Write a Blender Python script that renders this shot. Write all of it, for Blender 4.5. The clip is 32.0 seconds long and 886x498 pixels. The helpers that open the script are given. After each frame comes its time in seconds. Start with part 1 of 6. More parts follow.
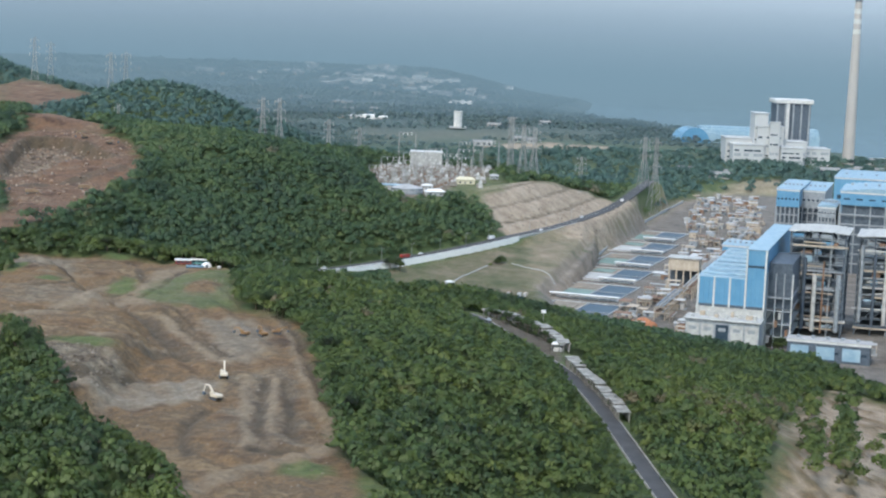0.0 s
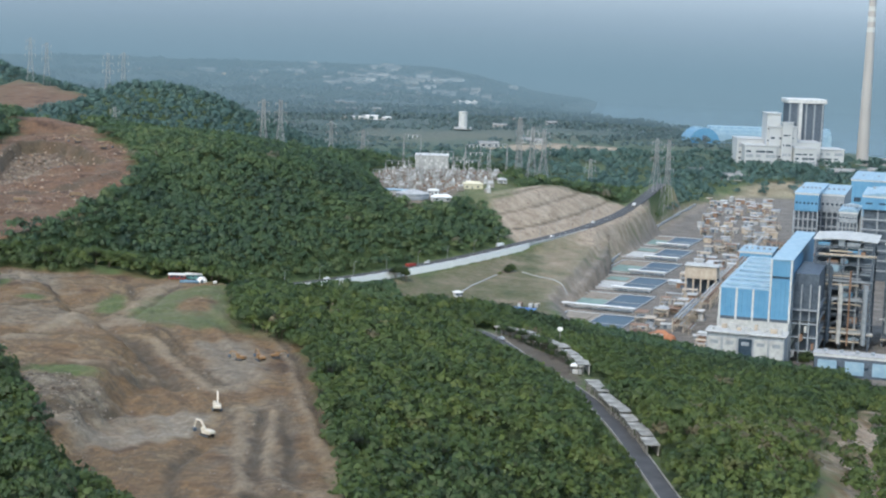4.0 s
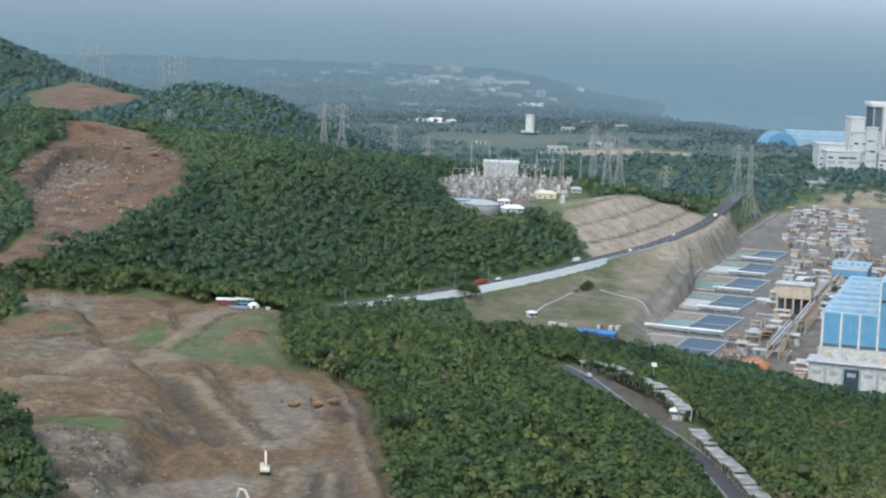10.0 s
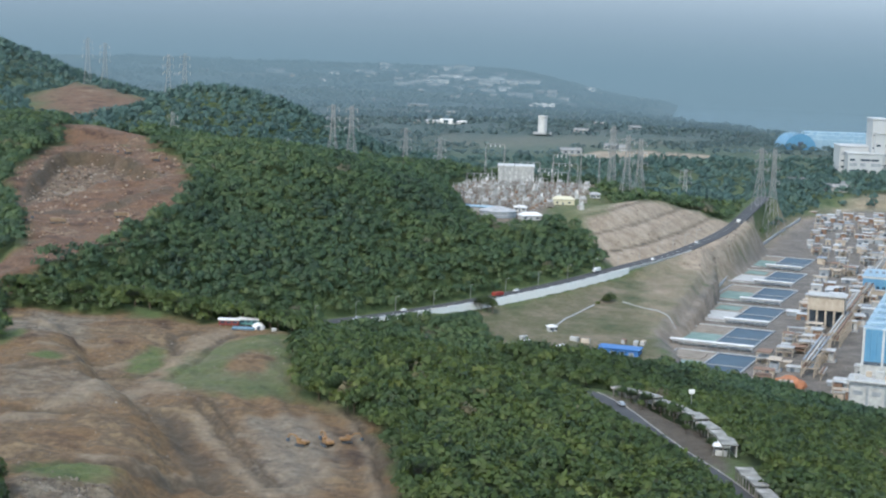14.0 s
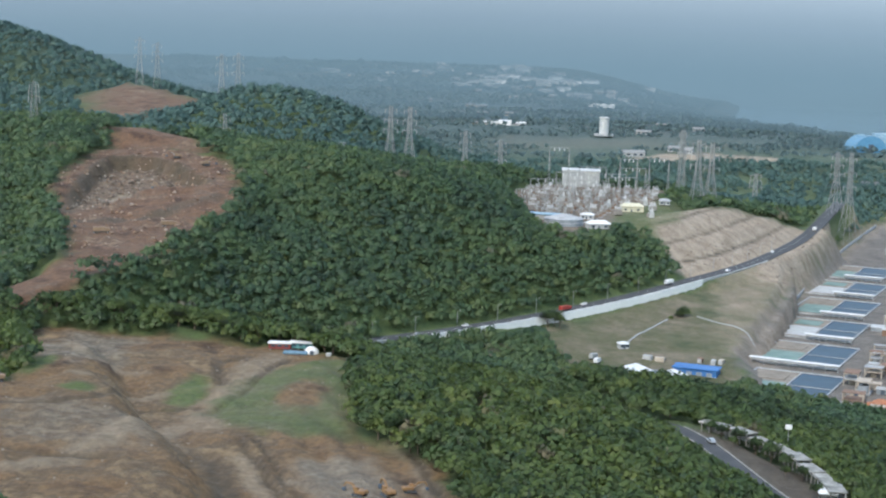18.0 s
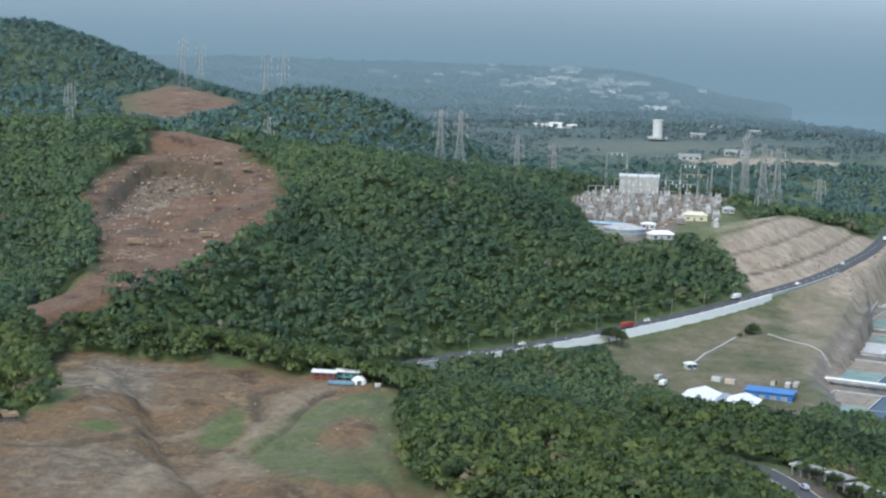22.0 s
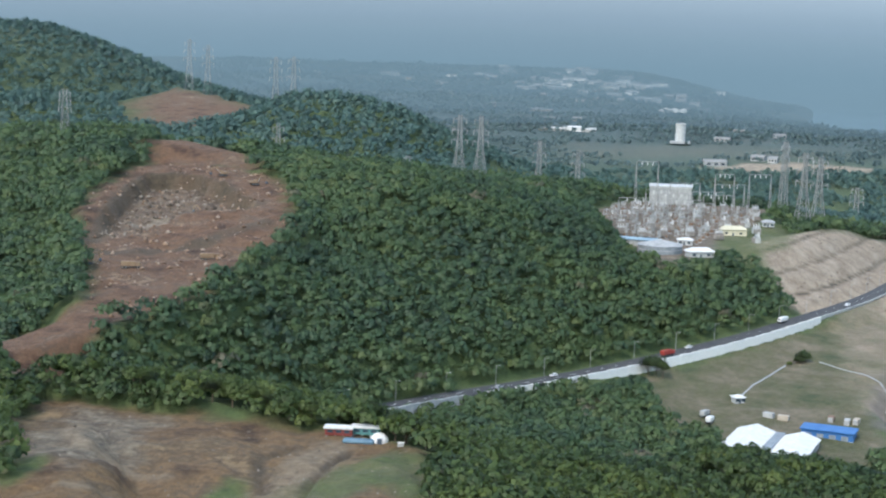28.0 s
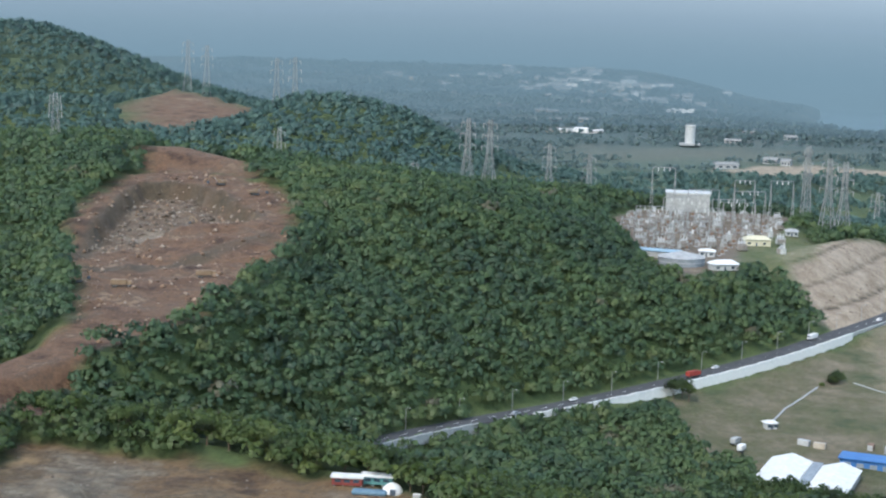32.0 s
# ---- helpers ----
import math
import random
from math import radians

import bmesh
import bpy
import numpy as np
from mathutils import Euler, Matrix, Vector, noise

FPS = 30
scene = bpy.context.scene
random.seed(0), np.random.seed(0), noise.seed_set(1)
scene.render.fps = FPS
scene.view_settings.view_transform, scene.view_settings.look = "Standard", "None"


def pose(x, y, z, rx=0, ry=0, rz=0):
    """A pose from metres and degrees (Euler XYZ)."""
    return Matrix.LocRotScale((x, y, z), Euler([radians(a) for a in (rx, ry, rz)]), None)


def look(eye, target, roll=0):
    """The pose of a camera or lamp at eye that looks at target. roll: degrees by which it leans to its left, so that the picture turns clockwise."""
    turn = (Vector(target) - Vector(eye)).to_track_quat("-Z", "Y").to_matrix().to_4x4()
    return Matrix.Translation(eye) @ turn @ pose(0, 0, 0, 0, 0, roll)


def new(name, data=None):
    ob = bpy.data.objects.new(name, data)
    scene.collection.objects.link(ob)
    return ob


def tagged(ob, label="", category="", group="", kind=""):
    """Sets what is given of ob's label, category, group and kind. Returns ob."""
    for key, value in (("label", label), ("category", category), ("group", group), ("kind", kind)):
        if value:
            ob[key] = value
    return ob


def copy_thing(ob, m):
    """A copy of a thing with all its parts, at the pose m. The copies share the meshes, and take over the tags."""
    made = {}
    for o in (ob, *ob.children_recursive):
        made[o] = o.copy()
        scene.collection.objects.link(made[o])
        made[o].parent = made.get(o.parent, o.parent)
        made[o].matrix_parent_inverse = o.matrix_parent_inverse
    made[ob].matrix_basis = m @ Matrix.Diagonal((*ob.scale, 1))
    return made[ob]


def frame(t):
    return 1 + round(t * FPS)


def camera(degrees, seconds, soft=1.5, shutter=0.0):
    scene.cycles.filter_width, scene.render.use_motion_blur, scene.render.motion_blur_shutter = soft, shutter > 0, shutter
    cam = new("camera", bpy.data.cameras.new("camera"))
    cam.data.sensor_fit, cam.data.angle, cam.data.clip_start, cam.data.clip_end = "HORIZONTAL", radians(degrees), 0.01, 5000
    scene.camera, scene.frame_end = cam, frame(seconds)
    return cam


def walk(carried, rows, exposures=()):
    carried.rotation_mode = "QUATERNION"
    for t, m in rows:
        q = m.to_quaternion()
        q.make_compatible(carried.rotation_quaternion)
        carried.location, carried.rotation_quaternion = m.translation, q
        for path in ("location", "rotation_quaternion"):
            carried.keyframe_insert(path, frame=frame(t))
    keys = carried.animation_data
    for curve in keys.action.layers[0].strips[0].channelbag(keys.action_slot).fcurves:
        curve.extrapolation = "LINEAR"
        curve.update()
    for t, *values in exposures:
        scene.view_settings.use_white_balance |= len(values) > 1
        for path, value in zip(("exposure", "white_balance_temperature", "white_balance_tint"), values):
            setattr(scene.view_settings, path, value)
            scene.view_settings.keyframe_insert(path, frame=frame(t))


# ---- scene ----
cam = camera(29.9, 32.0, soft=2.2)
# seconds, eye x y z in metres, yaw, pitch, roll in degrees
PATH = [
    (0, 0.00, 0.00, 200.00, -0.007, -7.597, 2.139),
    (0.5, -0.40, 6.30, 199.90, -0.007, -7.603, 2.088),
    (1, -0.75, 12.38, 199.97, -0.008, -7.612, 2.062),
    (1.5, -1.11, 18.33, 200.07, -0.007, -7.617, 2.046),
    (2, -1.49, 24.23, 200.15, -0.005, -7.619, 2.022),
    (2.5, -1.95, 30.29, 200.15, 0.009, -7.622, 2.003),
    (4.5, -3.85, 55.61, 200.08, 0.175, -7.644, 1.976),
    (5, -4.49, 62.58, 199.98, 0.306, -7.651, 1.993),
    (5.5, -5.18, 69.99, 199.73, 0.570, -7.653, 2.011),
    (6, -5.72, 77.28, 199.46, 0.899, -7.651, 2.004),
    (6.5, -6.19, 84.27, 199.26, 1.209, -7.649, 1.994),
    (7, -6.74, 91.03, 199.16, 1.474, -7.653, 2.001),
    (7.5, -7.40, 97.72, 199.05, 1.689, -7.661, 2.010),
    (8, -8.18, 104.41, 198.96, 1.853, -7.670, 2.016),
    (8.5, -9.01, 111.10, 198.80, 1.979, -7.676, 2.013),
    (9, -9.85, 117.80, 198.67, 2.080, -7.678, 2.018),
    (9.5, -10.63, 124.31, 198.56, 2.161, -7.674, 2.019),
    (10, -11.43, 130.78, 198.43, 2.218, -7.666, 2.014),
    (10.5, -12.25, 137.20, 198.30, 2.258, -7.660, 2.009),
    (11, -13.00, 143.38, 198.30, 2.297, -7.662, 1.991),
    (11.5, -13.80, 149.75, 198.26, 2.333, -7.668, 1.971),
    (12, -14.72, 156.34, 198.19, 2.361, -7.676, 1.959),
    (12.5, -15.65, 162.89, 198.14, 2.391, -7.683, 1.949),
    (13, -16.53, 169.32, 198.13, 2.424, -7.685, 1.952),
    (13.5, -17.38, 175.64, 198.11, 2.453, -7.687, 1.954),
    (14, -18.26, 181.91, 198.09, 2.488, -7.694, 1.954),
    (14.5, -19.17, 188.32, 198.04, 2.579, -7.702, 1.946),
    (16.5, -23.12, 215.06, 197.50, 3.237, -7.725, 1.901),
    (17, -24.24, 222.03, 197.39, 3.514, -7.736, 1.904),
    (17.5, -25.46, 229.47, 197.27, 3.922, -7.753, 1.919),
    (18, -26.57, 237.47, 196.99, 4.389, -7.767, 1.924),
    (18.5, -27.61, 245.49, 196.61, 4.828, -7.773, 1.927),
    (19, -28.68, 252.84, 196.35, 5.176, -7.776, 1.933),
    (19.5, -29.78, 259.70, 196.21, 5.428, -7.780, 1.938),
    (20, -31.06, 266.26, 196.07, 5.597, -7.780, 1.933),
    (20.5, -32.38, 272.76, 195.98, 5.718, -7.781, 1.914),
    (21, -33.63, 279.25, 195.91, 5.821, -7.785, 1.901),
    (21.5, -34.79, 285.69, 195.80, 5.910, -7.787, 1.894),
    (22, -36.00, 291.98, 195.76, 5.979, -7.787, 1.886),
    (22.5, -37.29, 298.33, 195.81, 6.034, -7.790, 1.891),
    (23, -38.61, 304.73, 195.71, 6.081, -7.787, 1.897),
    (23.5, -39.88, 311.18, 195.58, 6.126, -7.783, 1.894),
    (24, -41.22, 317.47, 195.58, 6.164, -7.782, 1.898),
    (24.5, -42.52, 323.69, 195.64, 6.200, -7.786, 1.896),
    (25, -43.73, 329.92, 195.74, 6.232, -7.793, 1.889),
    (25.5, -44.89, 336.02, 195.80, 6.258, -7.795, 1.883),
    (27.5, -49.29, 360.18, 195.65, 6.351, -7.779, 1.857),
    (28, -50.52, 366.37, 195.64, 6.365, -7.776, 1.856),
    (28.5, -51.89, 372.63, 195.70, 6.364, -7.775, 1.859),
    (29, -53.22, 378.78, 195.78, 6.361, -7.777, 1.850),
    (29.5, -54.47, 384.86, 195.88, 6.365, -7.782, 1.832),
    (30, -55.74, 390.95, 195.97, 6.372, -7.790, 1.826),
    (30.5, -57.04, 397.11, 196.01, 6.378, -7.794, 1.827),
    (31, -58.42, 403.43, 195.99, 6.383, -7.795, 1.825),
    (31.5, -59.85, 409.54, 196.02, 6.387, -7.798, 1.820),
    (32, -61.24, 415.49, 196.26, 6.401, -7.813, 1.803),
]


def aimed(x, y, z, yaw, pitch, roll):
    turn = Euler((radians(90 + pitch), 0, radians(yaw))).to_matrix().to_4x4()
    return Matrix.Translation((x, y, z)) @ turn @ pose(0, 0, 0, 0, 0, roll)


walk(cam, [(t, aimed(*row)) for t, *row in PATH], [(0, 0.42, 6600, 9), (32, 0.42, 6500, 9)])


# ---- light ----
SUN_FROM = Vector((-0.30, -0.62, 0.80)).normalized()
world = bpy.data.worlds.new("sky")
scene.world = world
world.use_nodes = True
wn = world.node_tree.nodes
sky = wn.new("ShaderNodeTexSky")
sky.sky_type, sky.sun_disc = "NISHITA", False
sky.sun_elevation = math.asin(SUN_FROM.z)
sky.sun_rotation = math.atan2(SUN_FROM.x, SUN_FROM.y)
sky.air_density, sky.dust_density = 1.6, 1.5
wn["Background"].inputs["Strength"].default_value = 0.27
world.node_tree.links.new(sky.outputs[0], wn["Background"].inputs["Color"])
lamp = bpy.data.lights.new("sun", "SUN")
lamp.energy, lamp.angle, lamp.color = 1.55, radians(4.0), (1.0, 0.95, 0.87)
new("sun", lamp).matrix_world = look(SUN_FROM * 300, (0, 0, 0))
scene.view_settings.exposure = 0.0

# ---- materials ----
def material(name, rough=0.85, metal=0.0):
    m = bpy.data.materials.new(name)
    m.use_nodes = True
    m.node_tree.nodes["Principled BSDF"].inputs["Roughness"].default_value = rough
    m.node_tree.nodes["Principled BSDF"].inputs["Metallic"].default_value = metal
    return m


def node(m, kind, **values):
    n = m.node_tree.nodes.new(kind)
    for key, value in values.items():
        n.inputs[key.replace("_", " ")].default_value = value
    return n


def link(m, a, b):
    m.node_tree.links.new(a, b)


def noise_tex(m, scale, detail=4.0, rough=0.6):
    n = node(m, "ShaderNodeTexNoise", Scale=scale, Detail=detail, Roughness=rough)
    link(m, node(m, "ShaderNodeTexCoord").outputs["Object"], n.inputs["Vector"])
    return n.outputs["Fac"]


def ramp(m, fac, stops):
    r = m.node_tree.nodes.new("ShaderNodeValToRGB")
    while len(r.color_ramp.elements) < len(stops):
        r.color_ramp.elements.new(0.5)
    for e, (at, c) in zip(r.color_ramp.elements, stops):
        e.position, e.color = at, (*c, 1)
    link(m, fac, r.inputs["Fac"])
    return r.outputs["Color"]


def mixed(m, fac, a, b, blend="MIX"):
    n = m.node_tree.nodes.new("ShaderNodeMix")
    n.data_type, n.blend_type = "RGBA", blend
    for value, socket in ((fac, n.inputs[0]), (a, n.inputs[6]), (b, n.inputs[7])):
        if hasattr(value, "links"):
            link(m, value, socket)
        elif isinstance(value, tuple):
            socket.default_value = (*value, 1)
        else:
            socket.default_value = value
    return n.outputs[2]


def attr(m, name):
    n = m.node_tree.nodes.new("ShaderNodeAttribute")
    n.attribute_name = name
    return n.outputs["Fac"]


def finish(m, color, bump=None, strength=0.4, distance=0.3):
    p = m.node_tree.nodes["Principled BSDF"]
    if hasattr(color, "links"):
        link(m, color, p.inputs["Base Color"])
    else:
        p.inputs["Base Color"].default_value = (*color, 1)
    if bump is not None:
        b = node(m, "ShaderNodeBump", Strength=strength, Distance=distance)
        link(m, bump, b.inputs["Height"])
        link(m, b.outputs["Normal"], p.inputs["Normal"])
    return m


def worn(name, a, b, scale=0.4, rough=0.75, metal=0.0, fine=4.0):
    """A painted or bare surface of two close tones: broad stains and fine grain."""
    m = material(name, rough, metal)
    base = ramp(m, noise_tex(m, scale), [(0.35, a), (0.7, b)])
    grain = ramp(m, noise_tex(m, fine), [(0.3, (0.82, 0.82, 0.82)), (0.7, (1.0, 1.0, 1.0))])
    return finish(m, mixed(m, 1.0, base, grain, "MULTIPLY"))

# ---- land form ----
def grown(edge0, edge1, v):
    t = np.clip((v - edge0) / (edge1 - edge0), 0, 1)
    return t * t * (3 - 2 * t)


def off_edge(poly, x, y):
    """How far points lie outside a polygon (negative inside)."""
    p = np.array(poly, float)
    best, inside = np.full(x.shape, 1e12), np.zeros(x.shape, bool)
    for (ax, ay), (bx, by) in zip(p, np.roll(p, -1, 0)):
        dx, dy = bx - ax, by - ay
        t = np.clip(((x - ax) * dx + (y - ay) * dy) / (dx * dx + dy * dy), 0, 1)
        best = np.minimum(best, (x - ax - t * dx) ** 2 + (y - ay - t * dy) ** 2)
        inside ^= ((ay > y) != (by > y)) & (x < dx * (y - ay) / (dy if dy else 1e-9) + ax)
    return np.where(inside, -1, 1) * np.sqrt(best)


def along(line, x, y):
    """The distance from a polyline of x, y, z, and its height at the nearest place."""
    best, level = np.full(x.shape, 1e12), np.zeros(x.shape)
    for (ax, ay, az), (bx, by, bz) in zip(line, line[1:]):
        dx, dy = bx - ax, by - ay
        t = np.clip(((x - ax) * dx + (y - ay) * dy) / (dx * dx + dy * dy), 0, 1)
        d = (x - ax - t * dx) ** 2 + (y - ay - t * dy) ** 2
        level = np.where(d < best, az + t * (bz - az), level)
        best = np.minimum(best, d)
    return np.sqrt(best), level


def rounded(line, rounds=3):
    """A polyline with its corners cut."""
    for _ in range(rounds):
        out = [line[0]]
        for a, b in zip(line, line[1:]):
            a, b = np.array(a, float), np.array(b, float)
            out += [tuple(a * 0.75 + b * 0.25), tuple(a * 0.25 + b * 0.75)]
        line = out + [line[-1]]
    return line


def lumps(x, y, size, seed=0.0):
    """Smooth uneven relief between -1 and 1."""
    out = 0
    for n, (a, b, c) in enumerate(((1.0, 0.35, 0.0), (-0.6, 0.9, 1.7), (0.45, -1.1, 4.2), (1.5, 1.2, 2.9))):
        out = out + np.sin((a * x + b * y) / size * (1 + 0.37 * n) + c + seed) * np.cos((b * x - a * y) / size * 0.8 + 2 * c + seed)
    return out / 3


def crumbled(x, y, size, seed=0, octaves=4):
    """Broken, ridged relief between about -1 and 1."""
    total, weight = 0, 1.0
    for n in range(octaves):
        u, v = x / size * 2 ** n + 17.3 * n + seed, y / size * 2 ** n - 9.1 * n
        iu, iv = np.floor(u), np.floor(v)
        fu, fv = u - iu, v - iv
        fu, fv = fu * fu * (3 - 2 * fu), fv * fv * (3 - 2 * fv)
        value = lambda a, b: np.modf(np.abs(np.sin(a * 127.1 + b * 311.7 + seed * 3.3) * 43758.5453))[0]
        lot = (value(iu, iv) * (1 - fu) + value(iu + 1, iv) * fu) * (1 - fv) + (value(iu, iv + 1) * (1 - fu) + value(iu + 1, iv + 1) * fu) * fv
        total, weight = total + weight * (1 - 2 * np.abs(2 * lot - 1)), weight * 0.55
    return total / 1.9


HILLS = [
    (-20, 540, 110, 5),
    (-130, 560, 110, 50),
    (-120, 760, 110, 33),
    (30, 700, 110, 31),
    (90, 560, 90, 34),
    (-40, 880, 90, 1),
    (60, 850, 100, 15),
    (-200, 880, 120, 34),
    (-90, 1150, 90, 43),
    (-150, 1230, 90, 33),
    (-240, 1180, 110, 15),
    (-300, 1050, 110, -55),
    (-330, 1320, 140, 61),
    (-230, 1420, 120, 31),
    (-100, 1350, 110, 30),
    (-20, 1400, 110, 15),
    (70, 1420, 70, 14),
    (-30, 1560, 120, 25),
    (90, 1580, 100, 21),
    (-150, 1660, 130, 42),
    (-370, 1740, 110, 35),
    (-330, 1940, 150, 84),
    (-560, 2010, 110, 42),
    (-650, 2420, 200, -14),
    (-850, 2450, 220, 164),
    (-450, 2450, 180, 40),
    (-210, 2120, 110, 13),
    (150, 1760, 100, 22),
    (0, 1900, 100, -5),
    (-480, 1420, 110, 67),
    (-430, 950, 180, 91),
    (-30, 1050, 90, 2),
    (-200, 1010, 90, -30),
    (-70, 430, 90, 37),
    (-95, 1170, 70, -38),
    (-70, 1050, 70, -13),
    (-620, 1600, 110, 50),
    (-720, 1980, 130, 55),
    (-250, 1060, 70, 78),
    (-150, 1900, 120, -6),
    (-650, 1750, 160, 48),
    (-15, 1140, 55, -17),
    (-32, 600, 60, 1),
    (450, 2350, 300, 18),
    (0, 2850, 420, 26),
    (-200, 2560, 200, -14),
    (15, 902, 52, 13.5),
    (-280, 1960, 90, 9),
    (-385, 1930, 60, 8),
    (-345, 1405, 50, 8),
]
QUARRY = [(-229, 852), (-168, 840), (-130, 832), (-104, 815), (-86, 705), (-58, 677), (-42, 588), (-27, 467), (-8, 426), (-20, 385), (-60, 385), (-70, 426), (-84, 452), (-100, 470),
          (-113, 492), (-131, 540), (-150, 576), (-163, 586), (-215, 600), (-290, 640), (-250, 715), (-197, 712), (-193, 740), (-222, 800)]
PLANT = [(66, 1160), (77, 1195), (115, 1330), (154, 1474), (202, 1658), (273, 1879), (340, 1990), (760, 1960), (780, 1500), (800, 850), (238, 880), (226, 945), (155, 985), (130, 1045), (100, 1060), (73, 1080), (71, 1120)]
FIELD = [(-42, 1166), (-31, 1184), (17, 1240), (59, 1302), (99, 1364), (120, 1405), (112, 1335), (92, 1250), (76, 1195), (67, 1160), (69, 1120), (66, 1080), (0, 1085), (-28, 1110)]
CUT = [(42, 1322), (62, 1318), (98, 1372), (140, 1480), (180, 1610), (150, 1590), (95, 1520), (52, 1450), (24, 1400)]
LOWER_CUT = [(94, 1342), (113, 1330), (152, 1474), (201, 1658), (190, 1675), (150, 1545), (120, 1440)]
YARD = [(-78, 1540), (-48, 1628), (34, 1624), (52, 1610), (36, 1500), (6, 1410), (0, 1345), (-22, 1304), (-50, 1335), (-60, 1430)]
PIT = [(-286, 1068), (-310, 1130), (-333, 1190), (-340, 1240), (-343, 1300), (-338, 1336), (-300, 1340), (-262, 1312), (-240, 1275), (-216, 1175), (-222, 1075), (-234, 1015), (-250, 985), (-268, 1010)]
SCAR = [(-338, 1320), (-352, 1370), (-356, 1410), (-330, 1432), (-290, 1385), (-262, 1320), (-300, 1325)]
FAR_PIT = [(-555, 1990), (-565, 2080), (-548, 2160), (-500, 2110), (-453, 2045), (-405, 1985), (-430, 1905), (-470, 1868), (-515, 1880)]
GULLY = [(100, 480), (118, 553), (135, 634), (161, 732), (184, 812), (213, 852), (232, 806), (300, 780), (300, 440)]
GREY_FLOOR = [(-70, 575), (-54, 590), (-44, 530), (-40, 490), (-50, 466), (-62, 480), (-66, 527)]
ROCK_FACE = [(-136, 562), (-126, 572), (-112, 566), (-103, 550), (-108, 520), (-120, 524)]
PIT_FACE = [(-309, 1143), (-321, 1226), (-327, 1293), (-314, 1302), (-295, 1294), (-275, 1268), (-245, 1218), (-246, 1200), (-273, 1203), (-289, 1167), (-302, 1144)]
PATCHES = [(-146, 750, 6, 20), (-171, 712, 6, 5), (-126, 575, 13, 9), (-36, 453, 8, 9), (-14, 440, 8, 20), (-192, 738, 5, 14)]
SEA = [(305, 3950), (483, 3480), (620, 2900), (720, 2500), (800, 2300), (860, 1500), (900, 600), (1000, -300), (1500, -3000), (5200, -5000), (5200, 5200), (560, 5200), (445, 4900), (380, 4300)]
HOLLOW = [(-150, 1000), (-118, 1050), (-62, 1112), (-30, 1098), (20, 1072), (60, 1068), (70, 1010), (0, 985), (-80, 985)]
SHRUB_ROWS = [[(200, 869, 0), (166, 717, 0), (125, 538, 0)], [(213, 842, 0), (179, 709, 0), (140, 551, 0)]]
WORKS_EDGE = [(300, 1955), (385, 2070), (440, 2085), (430, 2000), (345, 1990)]
GRAVEL = [(-112, 516), (-101, 552), (-86, 566), (-76, 560), (-78, 532), (-95, 522), (-106, 510)]
SPOIL = [(-99, 671), (-78, 683), (-66, 640), (-68, 600), (-80, 595), (-88, 630)]
POOL = [(-214, 842), (-186, 838), (-176, 770), (-182, 745), (-198, 752), (-208, 800)]
SHALE = [(-184, 690), (-140, 700), (-126, 676), (-138, 642), (-170, 650)]
PALE_SCREE = [(-306, 1184), (-300, 1214), (-286, 1206), (-286, 1188)]
MOUND = [(-135, 757), (-112, 812), (-100, 800), (-89, 706), (-112, 698), (-132, 712)]
ROAD_LOW = rounded([(80, 380, 62), (70, 494, 61), (66, 560, 60), (60, 640, 60), (50, 690, 60), (38, 718, 61), (29, 748, 62), (21, 780, 62), (8, 808, 62), (-25, 850, 54), (-60, 930, 42), (-120, 985, 38)])
ROAD_UP = rounded([(-198, 978, 36), (-170, 1012, 35), (-130, 1078, 32), (-86, 1133, 30), (-38, 1190, 31), (10, 1246, 34), (52, 1308, 37), (92, 1375, 38), (126, 1460, 38), (160, 1560, 38), (196, 1700, 41), (222, 1800, 43)])
CHANNEL = rounded([(68, 590, 61), (66, 620, 61), (60, 660, 61), (55, 695, 61), (55, 728, 62), (47, 760, 62), (37, 783, 62), (26, 795, 62), (12, 804, 62)])
VERGE = [(16, 800), (26, 790), (38, 777), (48, 755), (53, 725), (52, 700), (40, 718), (31, 745), (23, 780)]
BANK = [(60, 1150), (90, 1150), (120, 1330), (160, 1474), (210, 1658), (285, 1879), (330, 1990), (262, 1880), (205, 1690), (140, 1480), (70, 1318)]
LAWN = [(2, 1345), (6, 1414), (14, 1470), (36, 1500), (54, 1540), (62, 1480), (48, 1405), (25, 1362)]
TONGUE = [(-295, 985), (-274, 1014), (-257, 990), (-246, 930), (-230, 862), (-256, 862), (-272, 930)]
SHEDS = [(-11, 1050), (3, 1116), (70, 1112), (50, 1036), (26, 1041)]
FAR_FLAT = [(34, 2422), (93, 2470), (165, 2487), (229, 2429), (254, 2372), (221, 2366), (154, 2364), (87, 2371)]
FAR_EARTH = [(-179, 2640), (-60, 2560), (60, 2545), (280, 2640), (288, 2740), (67, 2700), (-120, 2740)]
